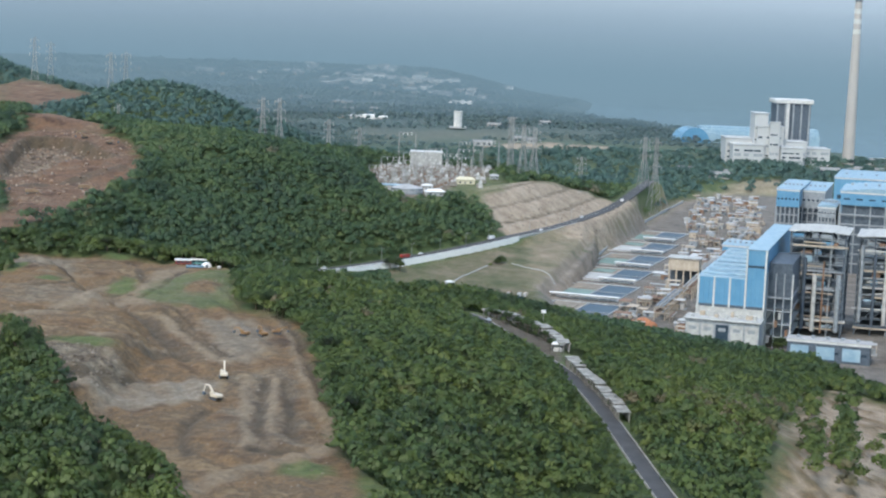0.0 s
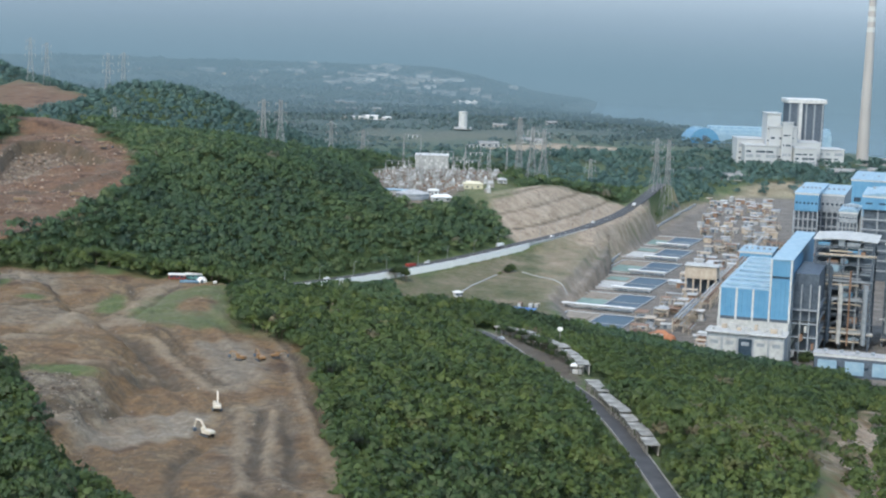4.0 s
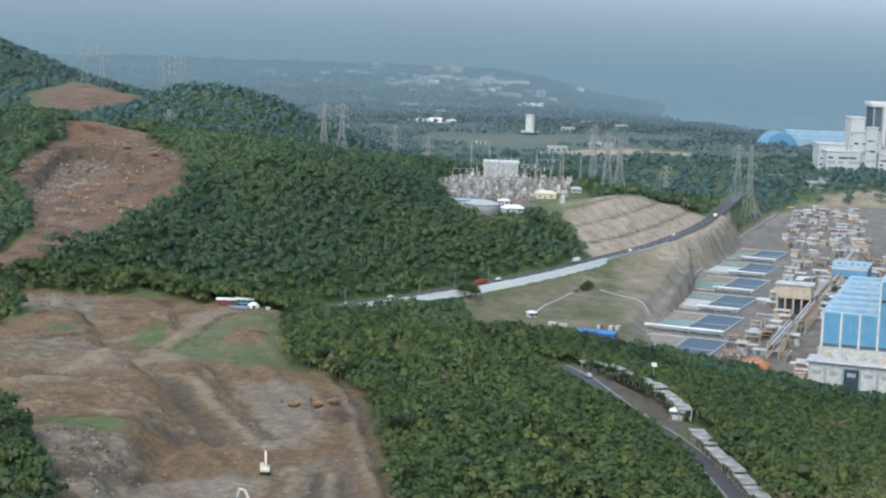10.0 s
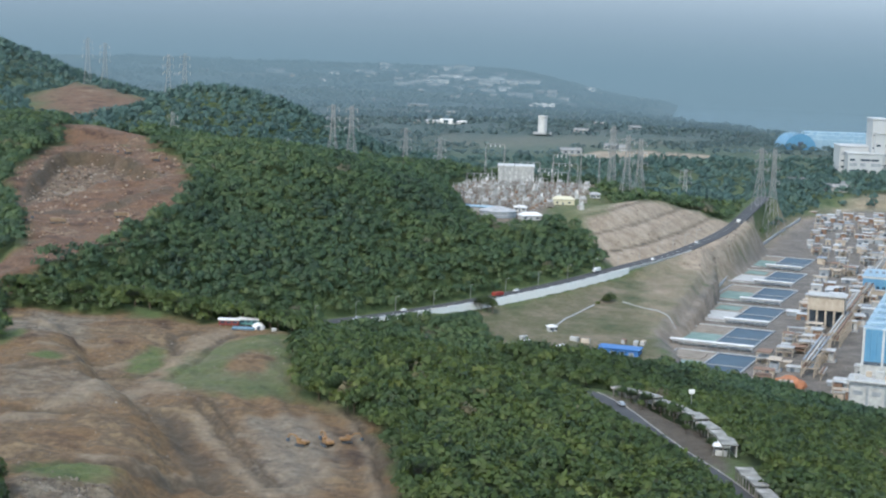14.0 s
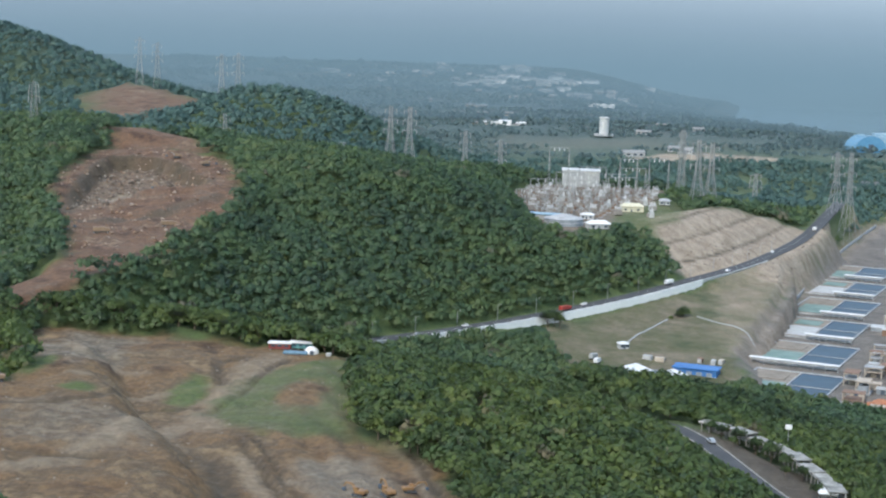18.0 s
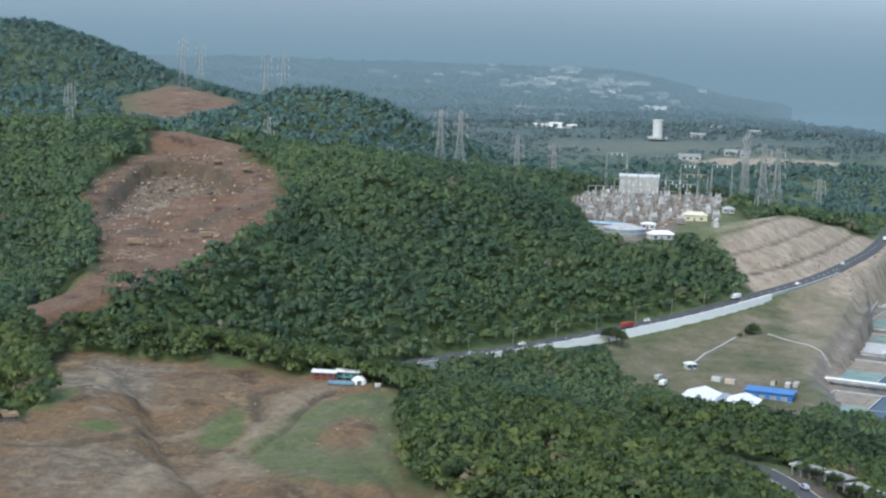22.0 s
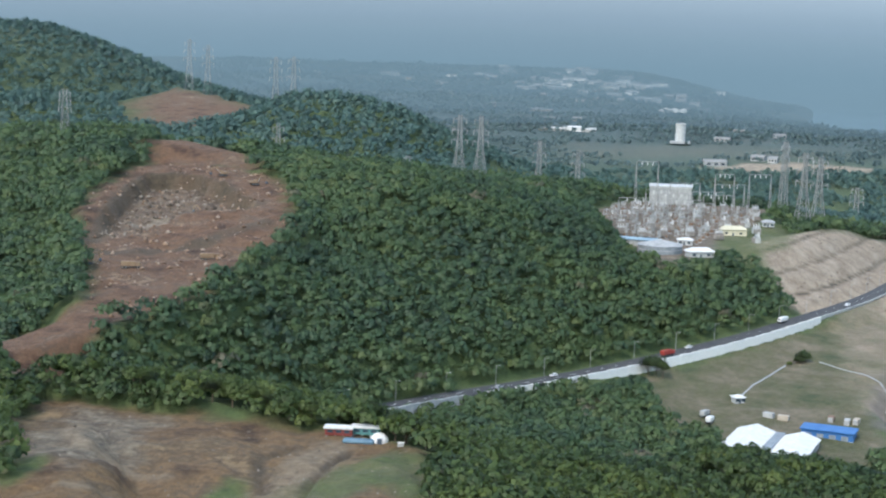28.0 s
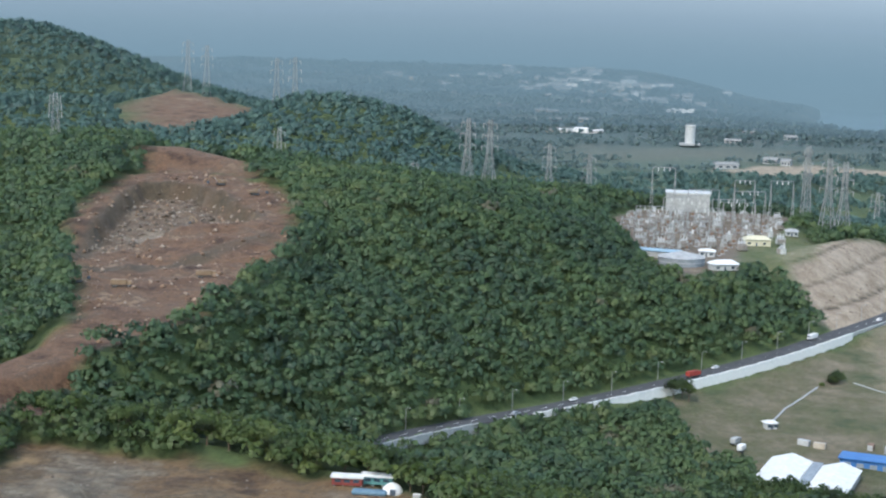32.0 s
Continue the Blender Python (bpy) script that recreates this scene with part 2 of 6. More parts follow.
# wheel tracks, ramps and bench edges in the worked earth
PALE_LINES = [(rounded(q, 2), w) for q, w in (
    ([(-129, 816, 0), (-133, 794, 0), (-133, 751, 0), (-138, 722, 0), (-128, 700, 0)], 4.5), ([(-70, 418, 0), (-60, 440, 0), (-51, 453, 0), (-41, 463, 0), (-28, 482, 0)], 3.2),
    ([(-76, 700, 0), (-62, 674, 0), (-52, 607, 0), (-40, 537, 0), (-29, 483, 0)], 1.8), ([(-112, 668, 0), (-94, 630, 0), (-78, 596, 0)], 3.0), ([(-159, 620, 0), (-147, 635, 0), (-143, 675, 0), (-138, 701, 0)], 4.0),
    ([(-66, 564, 0), (-63, 526, 0), (-55, 475, 0)], 1.3), ([(-57, 570, 0), (-54, 532, 0), (-50, 493, 0)], 1.2), ([(-97, 612, 0), (-110, 588, 0), (-124, 590, 0)], 2.2), ([(-205, 815, 0), (-190, 770, 0), (-165, 765, 0)], 2.5),
    ([(-80, 600, 0), (-70, 608, 0), (-66, 630, 0)], 1.4), ([(-143, 760, 0), (-160, 735, 0), (-178, 727, 0)], 2.0))]
DARK_LINES = [(rounded(q, 2), w) for q, w in (
    ([(-122, 671, 0), (-107, 631, 0), (-94, 600, 0)], 3.2), ([(-118, 690, 0), (-97, 643, 0), (-80, 603, 0)], 1.0), ([(-115, 693, 0), (-94, 646, 0), (-78, 606, 0)], 0.9),
    ([(-186, 686, 0), (-168, 690, 0), (-152, 726, 0), (-140, 730, 0)], 2.2), ([(-60, 571, 0), (-58, 532, 0), (-53, 493, 0)], 1.3), ([(-53, 565, 0), (-48, 531, 0), (-43, 490, 0)], 1.6), ([(-124, 812, 0), (-127, 792, 0), (-128, 752, 0), (-134, 722, 0)], 1.2),
    ([(-138, 573, 0), (-127, 586, 0), (-112, 584, 0), (-97, 606, 0)], 2.0), ([(-72, 521, 0), (-77, 504, 0), (-76, 482, 0), (-70, 464, 0)], 1.6), ([(-69, 690, 0), (-58, 660, 0), (-49, 600, 0), (-37, 537, 0)], 1.3), ([(-172, 640, 0), (-152, 635, 0), (-139, 637, 0)], 1.6),
    ([(-121, 530, 0), (-110, 540, 0), (-104, 552, 0)], 2.2), ([(-54, 474, 0), (-46, 470, 0), (-40, 474, 0)], 1.8), ([(-138, 762, 0), (-146, 790, 0), (-140, 806, 0)], 1.4),
    # first: dark colour put along the pit's scarp, on top of its shading
    ([(-308, 1140, 0), (-321, 1222, 0), (-328, 1290, 0), (-314, 1303, 0), (-295, 1295, 0), (-275, 1269, 0), (-245, 1219, 0)], 3.5), ([(-305, 1112, 0), (-285, 1112, 0), (-262, 1132, 0), (-232, 1175, 0)], 5.0))]
TRACK = rounded([(-330, 930, 66), (-285, 955, 68), (-268, 975, 72), (-258, 1000, 76), (-255, 1040, 80)])


def ground(x, y):
    x, y = np.asarray(x, float), np.asarray(y, float)
    z = 14 + 2.0 * lumps(x, y, 42) * grown(300, 900, np.abs(x) + y * 0.4)
    for cx, cy, r, h in HILLS:
        z = z + h * np.exp(-((x - cx) ** 2 + (y - cy) ** 2) / (1.5 * r * r))
    # the plain is raised far off so that it fits the camera's horizon
    z = z + 1.4 * lumps(x, y, 17, 1.0) + 72 * grown(2900, 4800, y) * grown(60, 520, off_edge(SEA, x, y))

    def level(poly, height, soft, z):
        return z + (height - z) * (1 - grown(0, soft, off_edge(poly, x, y)))

    z = level(FAR_PIT, 96 + 0.09 * (y - 1930), 60, z)
    z = level(YARD, 65.5 + 0 * x, 28, z)
    z = level(PLANT, 13 + 0 * x, 38, z)
    z = level(HOLLOW, 15 - 0.06 * np.minimum(x, 0) + 1.2 * lumps(x, y, 15), 34, z)
    z = level(FIELD, 16 + 0.072 * (y - 1085) + 0.5 * lumps(x, y, 9), 12, z)
    d, h = along(ROAD_UP, x, y)
    downhill = np.interp(x, [q[0] for q in ROAD_UP], [q[1] for q in ROAD_UP]) > y
    apron = np.where(downhill & (off_edge(FIELD, x, y) < 12), h - 3.6 - 0.16 * np.maximum(d - 8, 0), -99)
    z = np.maximum(z, apron)
    z = z + (h - 0.3 - z) * (1 - np.where(downhill, grown(5.8, 8.0, d), grown(9, 26, d)))
    d, h = along(ROAD_LOW, x, y)
    z = z + (h - 0.3 - z) * (1 - grown(9, 20, d))
    # terraced cutting above the road
    d, h = along(ROAD_UP, x, y)
    rise = h + 0.62 * np.maximum(d - 8, 0)
    steps = np.floor(rise / 10.5) * 10.5 + 10.5 * grown(0.22, 0.97, rise / 10.5 - np.floor(rise / 10.5)) + 0.4 * crumbled(x, y, 12, 5)
    steps = rise + 0.38 * (steps - rise)
    z = z + (np.minimum(steps, 66) - z) * (1 - grown(0, 22, off_edge(CUT, x, y)))
    # worked quarry: low floor by the machines, banks and benches to the left and behind
    side = x + 0.42 * (y - 600) * grown(560, 700, y)
    broken = side + 2.5 * lumps(x, y, 14) + 2.2 * crumbled(x, y, 9, 6)
    bank = (6 * grown(-88, -130, broken) + 5 * grown(-104, -113, broken)) * grown(840, 740, y) * grown(470, 545, y)
    bank = bank + 0.55 * (np.floor(bank / 3.2) * 3.2 + 3.2 * grown(0.55, 0.95, bank / 3.2 - np.floor(bank / 3.2)) - bank)
    heap = 3.0 * np.exp(-(((x + 118) / 24) ** 2 + ((y - 688) / 36) ** 2)) + 4 * np.exp(-(((x + 168) / 34) ** 2 + ((y - 790) / 28) ** 2))
    knoll = 3.5 * np.exp(-(((x + 108) / 17) ** 2 + ((y - 768) / 42) ** 2))
    ruts = 0.35 * np.sin((x * 0.93 + y * 0.36) / 1.6 + 1.5 * lumps(x, y, 25)) * grown(-125, -95, x)
    floor = 75.5 + bank + heap + knoll + 0.5 * lumps(x, y, 8) + 1.1 * crumbled(x * 0.8 + y * 0.45, y * 0.5 - x * 0.3, 13, 1) * (0.45 + 0.55 * grown(-70, -110, x)) + ruts
    floor = floor + 0.6 * crumbled(x, y, 6.5, 8, 3) + 1.5 * crumbled(x, y, 6, 9, 3) * (1 - grown(-6, 4, off_edge(ROCK_FACE, x, y)))
    close = (x > -240) & (x < 0) & (y > 380) & (y < 860)
    worked = np.zeros(x.shape)
    for lines, lift in ((DARK_LINES, -1.3), (PALE_LINES, 0.45)):
        for line, w in lines:
            if line[0][1] < 900:
                worked[close] += lift * np.exp(-(along(line, x[close], y[close])[0] / (w * 0.9)) ** 2)
    z = level(QUARRY, floor + worked, 9, z)
    scarp = off_edge(PIT_FACE, x, y) + 2.0 * lumps(x, y, 10) + 2.5 * crumbled(x, y, 12, 4)
    bowl = np.interp(y, [1000, 1090, 1180, 1335], [76, 83, 85, 97]) + 9.0 * grown(-2.5, 2.5, scarp) * grown(1140, 1215, y + 0.5 * np.abs(x + 285))
    bowl = bowl + 0.8 * lumps(x, y, 9) + 1.6 * crumbled(x, y, 16, 2) + 1.6 * crumbled(x, y, 7, 3, 3) * (1 - grown(-4, 3, scarp))
    z = level(PIT, bowl, 22, z)
    d, h = along(TRACK, x, y)
    z = z + (h - z) * (1 - grown(9, 18, d))
    groove = 2.6 * np.abs(lumps(x - 0.227 * y, y * 0.09, 5, 3.0))
    z = z - groove * (1 - grown(-15, 5, off_edge(GULLY, x, y)))
    sea = off_edge(SEA, x, y)
    return np.where(sea < 60, z + (-7 - z) * (1 - grown(-10, 60, sea)), z)


def spread(parts):
    return np.unique(np.concatenate([np.arange(a, b, s) for a, b, s in parts]))


def sheet(name, xs, ys):
    gx, gy = np.meshgrid(xs, ys)
    gz = ground(gx, gy)
    nx, ny = len(xs), len(ys)
    a = (np.arange(ny - 1)[:, None] * nx + np.arange(nx - 1)).ravel()
    mesh = bpy.data.meshes.new(name)
    mesh.from_pydata(np.stack([gx, gy, gz], -1).reshape(-1, 3).tolist(), [], np.stack([a, a + 1, a + nx + 1, a + nx], -1).tolist())
    mesh.polygons.foreach_set("use_smooth", np.ones(len(mesh.polygons), bool))
    return new(name, mesh), gx.ravel(), gy.ravel(), gz.ravel()


land, gx, gy, gz = sheet("ground", spread([(-5000, -1000, 250), (-1000, -460, 30), (-460, -340, 5), (-340, -230, 2.4), (-230, 0, 1.6), (0, 200, 3), (200, 330, 5), (330, 900, 20), (900, 5001, 205)]),
                         spread([(-5000, 300, 265), (300, 400, 5), (400, 860, 1.6), (860, 1000, 5), (1000, 1330, 3), (1330, 1660, 4), (1660, 1700, 10), (1700, 2500, 20), (2500, 5001, 125)]))


def inside(poly, soft, x, y):
    return 1 - grown(-soft, soft, off_edge(poly, x, y) + 0.9 * soft * lumps(x, y, 6))


def cover(x, y):
    """Bare earth, red earth, yard surfacing and dry grass at each place, from 0 to 1."""
    bare = np.maximum.reduce([inside(QUARRY, 5, x, y), 0.9 * inside(GULLY, 12, x, y), 0.45 * inside(YARD, 5, x, y)])
    tan = np.maximum(inside(CUT, 5, x, y), np.maximum(inside(LOWER_CUT, 7, x, y), np.maximum(0.85 * inside(FAR_FLAT, 6, x, y), 0.7 * inside(WORKS_EDGE, 8, x, y))))
    tan = np.maximum(tan, 0.92 * inside(GULLY, 10, x, y) * grown(0.02, 0.32, np.abs(lumps(x - 0.227 * y, y * 0.09, 5, 3.0))))
    red = np.maximum.reduce([inside(PIT, 7, x, y), inside(SCAR, 12, x, y), inside(FAR_PIT, 14, x, y), 1 - grown(11, 18, along(TRACK, x, y)[0]), inside(TONGUE, 5, x, y)])
    tan = np.maximum(tan, 0.5 * inside(BANK, 8, x, y) * (0.7 + 0.5 * lumps(x, y, 14, 3.0)))
    paved = np.maximum.reduce([inside(PLANT, 6, x, y), inside(YARD, 5, x, y), inside(VERGE, 3, x, y)])
    dry = np.maximum.reduce([inside(FIELD, 6, x, y), inside(MOUND, 5, x, y), 0.9 * inside(BANK, 8, x, y), 0.8 * inside(LAWN, 4, x, y), inside(SHEDS, 6, x, y)])
    patch = grown(1.3, 0.6, np.hypot((x + 109) / 8, (y - 748) / 22) + 0.25 * lumps(x, y, 4))
    bare = bare * (1 - inside(MOUND, 5, x, y) * (1 - patch))
    grey = np.maximum.reduce([0.75 * inside(GREY_FLOOR, 9, x, y) * (0.65 + 0.5 * lumps(x, y, 12, 2.0)), 0.85 * inside(ROCK_FACE, 5, x, y), 0.45 * inside(PIT_FACE, 8, x, y), 0.25 * inside(FAR_EARTH, 30, x, y), 0.65 * inside(SPOIL, 7, x, y), 0.8 * inside(POOL, 7, x, y), 0.55 * inside(SHALE, 9, x, y)])
    gravel = np.maximum.reduce([0.9 * inside(GRAVEL, 4, x, y) * (0.8 + 0.4 * lumps(x, y, 9, 1.0)), 0.6 * inside(PALE_SCREE, 6, x, y), 0.35 * inside(SPOIL, 5, x, y)])
    weeds = 0 * x
    for cx, cy, rx, ry in PATCHES:
        weeds = np.maximum(weeds, grown(1.25, 0.6, np.hypot((x - cx) / rx, (y - cy) / ry) + 0.25 * lumps(x, y, 4)))
    weeds = np.maximum(weeds, 0.8 * inside(MOUND, 5, x, y) * (1 - patch) * (0.75 + 0.4 * lumps(x, y, 9, 6.0)))
    weeds = np.clip(np.maximum(weeds, 0.6 * inside(LAWN, 4, x, y)), 0, 1)
    wobble_x, wobble_y = x + 1.2 * lumps(x, y, 7, 3.0), y + 1.2 * lumps(x, y, 6, 1.0)
    pale_dirt, dark_marks = 0 * x, 0 * x
    near = (x > -350) & (x < 0) & (y > 380) & (y < 1360)
    for lines, out in ((PALE_LINES, pale_dirt), (DARK_LINES, dark_marks)):
        for line, w in lines:
            d = along(line, wobble_x[near], wobble_y[near])[0]
            out[near] = np.maximum(out[near], (1 - grown(w * 0.6, w * 1.9, d)) * (0.75 + 0.3 * lumps(x[near], y[near], 11, 2.0)))
    d = along(ROAD_UP, x, y)[0] + 1.2 * lumps(x, y, 12)
    turn = (0.62 * np.maximum(d - 8, 0) + 36) / 10.5
    lip = np.abs((turn - np.floor(turn)) - 0.12)
    dark_marks = np.maximum(dark_marks, inside(CUT, 3, x, y) * grown(0.10, 0.03, lip) * (0.75 + 0.4 * lumps(x, y, 9, 5.0)))
    dark_marks = np.maximum(dark_marks, 0.75 * inside(VERGE, 3, x, y))
    return bare, red, paved, dry, grey, weeds, tan, np.clip(pale_dirt, 0, 1), np.clip(dark_marks, 0, 1), np.clip(gravel, 0, 1)


bare, red, paved, dry, grey, weeds, tan, pale_dirt, dark_marks, gravel = cover(gx, gy)
# how far the hazed plain colour replaces the grass, by distance
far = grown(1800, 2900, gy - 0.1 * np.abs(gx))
for key, values in (("bare", bare), ("red", red), ("paved", paved), ("dry", dry), ("plain", far), ("grey", grey), ("weeds", weeds), ("tan", tan), ("pale_dirt", pale_dirt), ("dark_marks", dark_marks), ("gravel", gravel)):
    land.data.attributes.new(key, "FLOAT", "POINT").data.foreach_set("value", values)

soil = material("earth_and_grass", 0.95)
grass = ramp(soil, noise_tex(soil, 0.05, 8), [(0.3, (0.045, 0.075, 0.024)), (0.7, (0.085, 0.115, 0.038))])
# distance haze is put into these bluish, low-contrast plain colours
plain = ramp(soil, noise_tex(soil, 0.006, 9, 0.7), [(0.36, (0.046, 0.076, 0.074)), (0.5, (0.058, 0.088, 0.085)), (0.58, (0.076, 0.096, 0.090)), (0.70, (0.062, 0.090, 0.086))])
drag = node(soil, "ShaderNodeMapping")
drag.inputs["Scale"].default_value, drag.inputs["Rotation"].default_value = (0.22, 0.035, 0.1), (0, 0, radians(20))
link(soil, node(soil, "ShaderNodeTexCoord").outputs["Object"], drag.inputs["Vector"])
streak = node(soil, "ShaderNodeTexNoise", Scale=1.6, Detail=9.0, Roughness=0.72, Distortion=0.9)
link(soil, drag.outputs[0], streak.inputs["Vector"])
patchy = ramp(soil, noise_tex(soil, 0.035, 12, 0.72), [(0.36, (0.050, 0.028, 0.013)), (0.43, (0.108, 0.065, 0.030)), (0.49, (0.158, 0.101, 0.049)), (0.54, (0.092, 0.063, 0.035)), (0.58, (0.150, 0.104, 0.056)), (0.65, (0.232, 0.164, 0.090))])
earth = mixed(soil, 0.75, patchy, ramp(soil, streak.outputs["Fac"], [(0.34, (0.78, 0.74, 0.69)), (0.5, (1.02, 0.97, 0.90)), (0.66, (1.26, 1.20, 1.12))]), "MULTIPLY")
stone = mixed(soil, 0.7, ramp(soil, noise_tex(soil, 0.16, 12, 0.72), [(0.36, (0.064, 0.050, 0.036)), (0.5, (0.134, 0.111, 0.080)), (0.62, (0.26, 0.224, 0.168))]), ramp(soil, streak.outputs["Fac"], [(0.35, (0.82, 0.82, 0.82)), (0.65, (1.15, 1.15, 1.15))]), "MULTIPLY")
clay = ramp(soil, noise_tex(soil, 0.06, 10, 0.7), [(0.36, (0.042, 0.021, 0.011)), (0.45, (0.100, 0.053, 0.029)), (0.52, (0.140, 0.079, 0.044)), (0.57, (0.088, 0.054, 0.034)), (0.65, (0.215, 0.145, 0.091))])
slab = ramp(soil, noise_tex(soil, 0.08, 8, 0.7), [(0.32, (0.088, 0.079, 0.070)), (0.5, (0.135, 0.122, 0.106)), (0.68, (0.205, 0.185, 0.160))])
straw = ramp(soil, noise_tex(soil, 0.04, 11, 0.7), [(0.36, (0.048, 0.062, 0.024)), (0.46, (0.085, 0.086, 0.040)), (0.55, (0.120, 0.104, 0.062)), (0.68, (0.19, 0.155, 0.110))])
sand = ramp(soil, noise_tex(soil, 0.09, 10, 0.68), [(0.3, (0.19, 0.148, 0.105)), (0.5, (0.29, 0.232, 0.172)), (0.7, (0.39, 0.325, 0.25))])
dust = ramp(soil, noise_tex(soil, 0.25, 8, 0.7), [(0.35, (0.145, 0.107, 0.068)), (0.65, (0.255, 0.20, 0.136))])
scrub = ramp(soil, noise_tex(soil, 0.12, 9, 0.7), [(0.35, (0.048, 0.070, 0.018)), (0.5, (0.072, 0.098, 0.025)), (0.65, (0.112, 0.114, 0.042))])
pebble = ramp(soil, noise_tex(soil, 0.3, 12, 0.75), [(0.35, (0.136, 0.113, 0.082)), (0.5, (0.210, 0.180, 0.138)), (0.65, (0.30, 0.264, 0.205))])
dark_earth = ramp(soil, noise_tex(soil, 0.25, 8, 0.7), [(0.3, (0.040, 0.030, 0.018)), (0.7, (0.085, 0.066, 0.042))])
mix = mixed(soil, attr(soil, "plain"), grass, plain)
grit = ramp(soil, noise_tex(soil, 0.55, 9, 0.75), [(0.36, (0.74, 0.73, 0.71)), (0.5, (0.98, 0.98, 0.97)), (0.64, (1.28, 1.26, 1.23))])
for key, tone in (("dry", straw), ("paved", slab), ("bare", earth), ("red", clay), ("tan", sand), ("grey", stone), ("gravel", pebble), ("pale_dirt", dust), ("dark_marks", dark_earth), ("weeds", scrub)):
    mix = mixed(soil, attr(soil, key), mix, tone)
finish(soil, mixed(soil, 0.8, mix, grit, "MULTIPLY"), noise_tex(soil, 0.22, 11, 0.72), 1.0, 2.0)
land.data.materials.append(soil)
tagged(land, "rolling green land with bare earth quarries and a hazed, raised far plain", "ground", kind="structure")

# sea and the far air
water = material("sea_water", 0.12)
finish(water, (0.145, 0.222, 0.265), noise_tex(water, 0.05, 6), 0.25, 2.0)
sea_mesh = bpy.data.meshes.new("water")
sea_mesh.from_pydata([(200, -5000, 0), (5000, -5000, 0), (5000, 5000, 0), (200, 5000, 0)], [], [(0, 1, 2, 3)])
sea_mesh.materials.append(water)
tagged(new("water", sea_mesh), "calm grey-blue sea beside the coast", "sea", kind="structure")

air = bpy.data.materials.new("distant_sky")
air.use_nodes = True
an = air.node_tree.nodes
an.remove(an["Principled BSDF"])
glow = an.new("ShaderNodeEmission")
place = node(air, "ShaderNodeSeparateXYZ")
link(air, node(air, "ShaderNodeTexCoord").outputs["Object"], place.inputs["Vector"])
rise = node(air, "ShaderNodeMapRange")
rise.inputs["From Min"].default_value, rise.inputs["From Max"].default_value = 0.0, 330.0
link(air, place.outputs["Z"], rise.inputs["Value"])
tone = ramp(air, rise.outputs["Result"], [(0.0, (0.146, 0.232, 0.300)), (0.25, (0.163, 0.257, 0.336)), (0.42, (0.204, 0.292, 0.378)), (0.60, (0.240, 0.326, 0.416)), (1.0, (0.318, 0.408, 0.508))])
link(air, tone, glow.inputs["Color"])
seaward = node(air, "ShaderNodeMapRange")
for key, value in (("From Min", -300.0), ("From Max", 1700.0), ("To Min", 1.0), ("To Max", 1.2)):
    seaward.inputs[key].default_value = value
link(air, place.outputs["X"], seaward.inputs["Value"])
link(air, seaward.outputs["Result"], glow.inputs["Strength"])
link(air, glow.outputs[0], an["Material Output"].inputs["Surface"])
ring = bpy.data.meshes.new("backdrop")
turns = 96
ring.from_pydata([(4780 * math.sin(2 * math.pi * k / turns), 4780 * math.cos(2 * math.pi * k / turns), z) for z in (-30, 620) for k in range(turns)], [],
                 [(k, (k + 1) % turns, turns + (k + 1) % turns, turns + k) for k in range(turns)])
ring.materials.append(air)
tagged(new("backdrop", ring), "pale blue-grey sky low over the horizon", "sky", kind="structure")

# haze over the far plain imitated by glowing half-clear sheets among the far buildings
haze = bpy.data.materials.new("glowing_far_haze")
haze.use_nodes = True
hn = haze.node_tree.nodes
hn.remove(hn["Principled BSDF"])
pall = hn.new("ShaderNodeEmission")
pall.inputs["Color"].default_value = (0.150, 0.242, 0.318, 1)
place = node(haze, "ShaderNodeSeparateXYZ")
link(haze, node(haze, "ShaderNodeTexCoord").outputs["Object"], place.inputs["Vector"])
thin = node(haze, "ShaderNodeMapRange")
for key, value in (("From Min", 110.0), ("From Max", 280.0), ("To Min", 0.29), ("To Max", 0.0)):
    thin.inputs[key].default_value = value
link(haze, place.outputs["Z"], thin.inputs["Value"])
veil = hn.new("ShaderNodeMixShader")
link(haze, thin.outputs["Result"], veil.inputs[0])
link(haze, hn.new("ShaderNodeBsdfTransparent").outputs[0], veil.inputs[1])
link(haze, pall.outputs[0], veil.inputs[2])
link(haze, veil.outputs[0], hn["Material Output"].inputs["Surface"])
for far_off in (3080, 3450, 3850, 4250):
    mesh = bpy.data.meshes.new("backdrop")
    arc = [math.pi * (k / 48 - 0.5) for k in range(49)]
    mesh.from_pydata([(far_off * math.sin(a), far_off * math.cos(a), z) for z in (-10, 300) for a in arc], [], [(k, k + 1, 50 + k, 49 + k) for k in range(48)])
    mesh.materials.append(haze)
    tagged(new("backdrop", mesh), "glowing half-clear sheet imitating haze over the far plain", "haze", kind="structure")

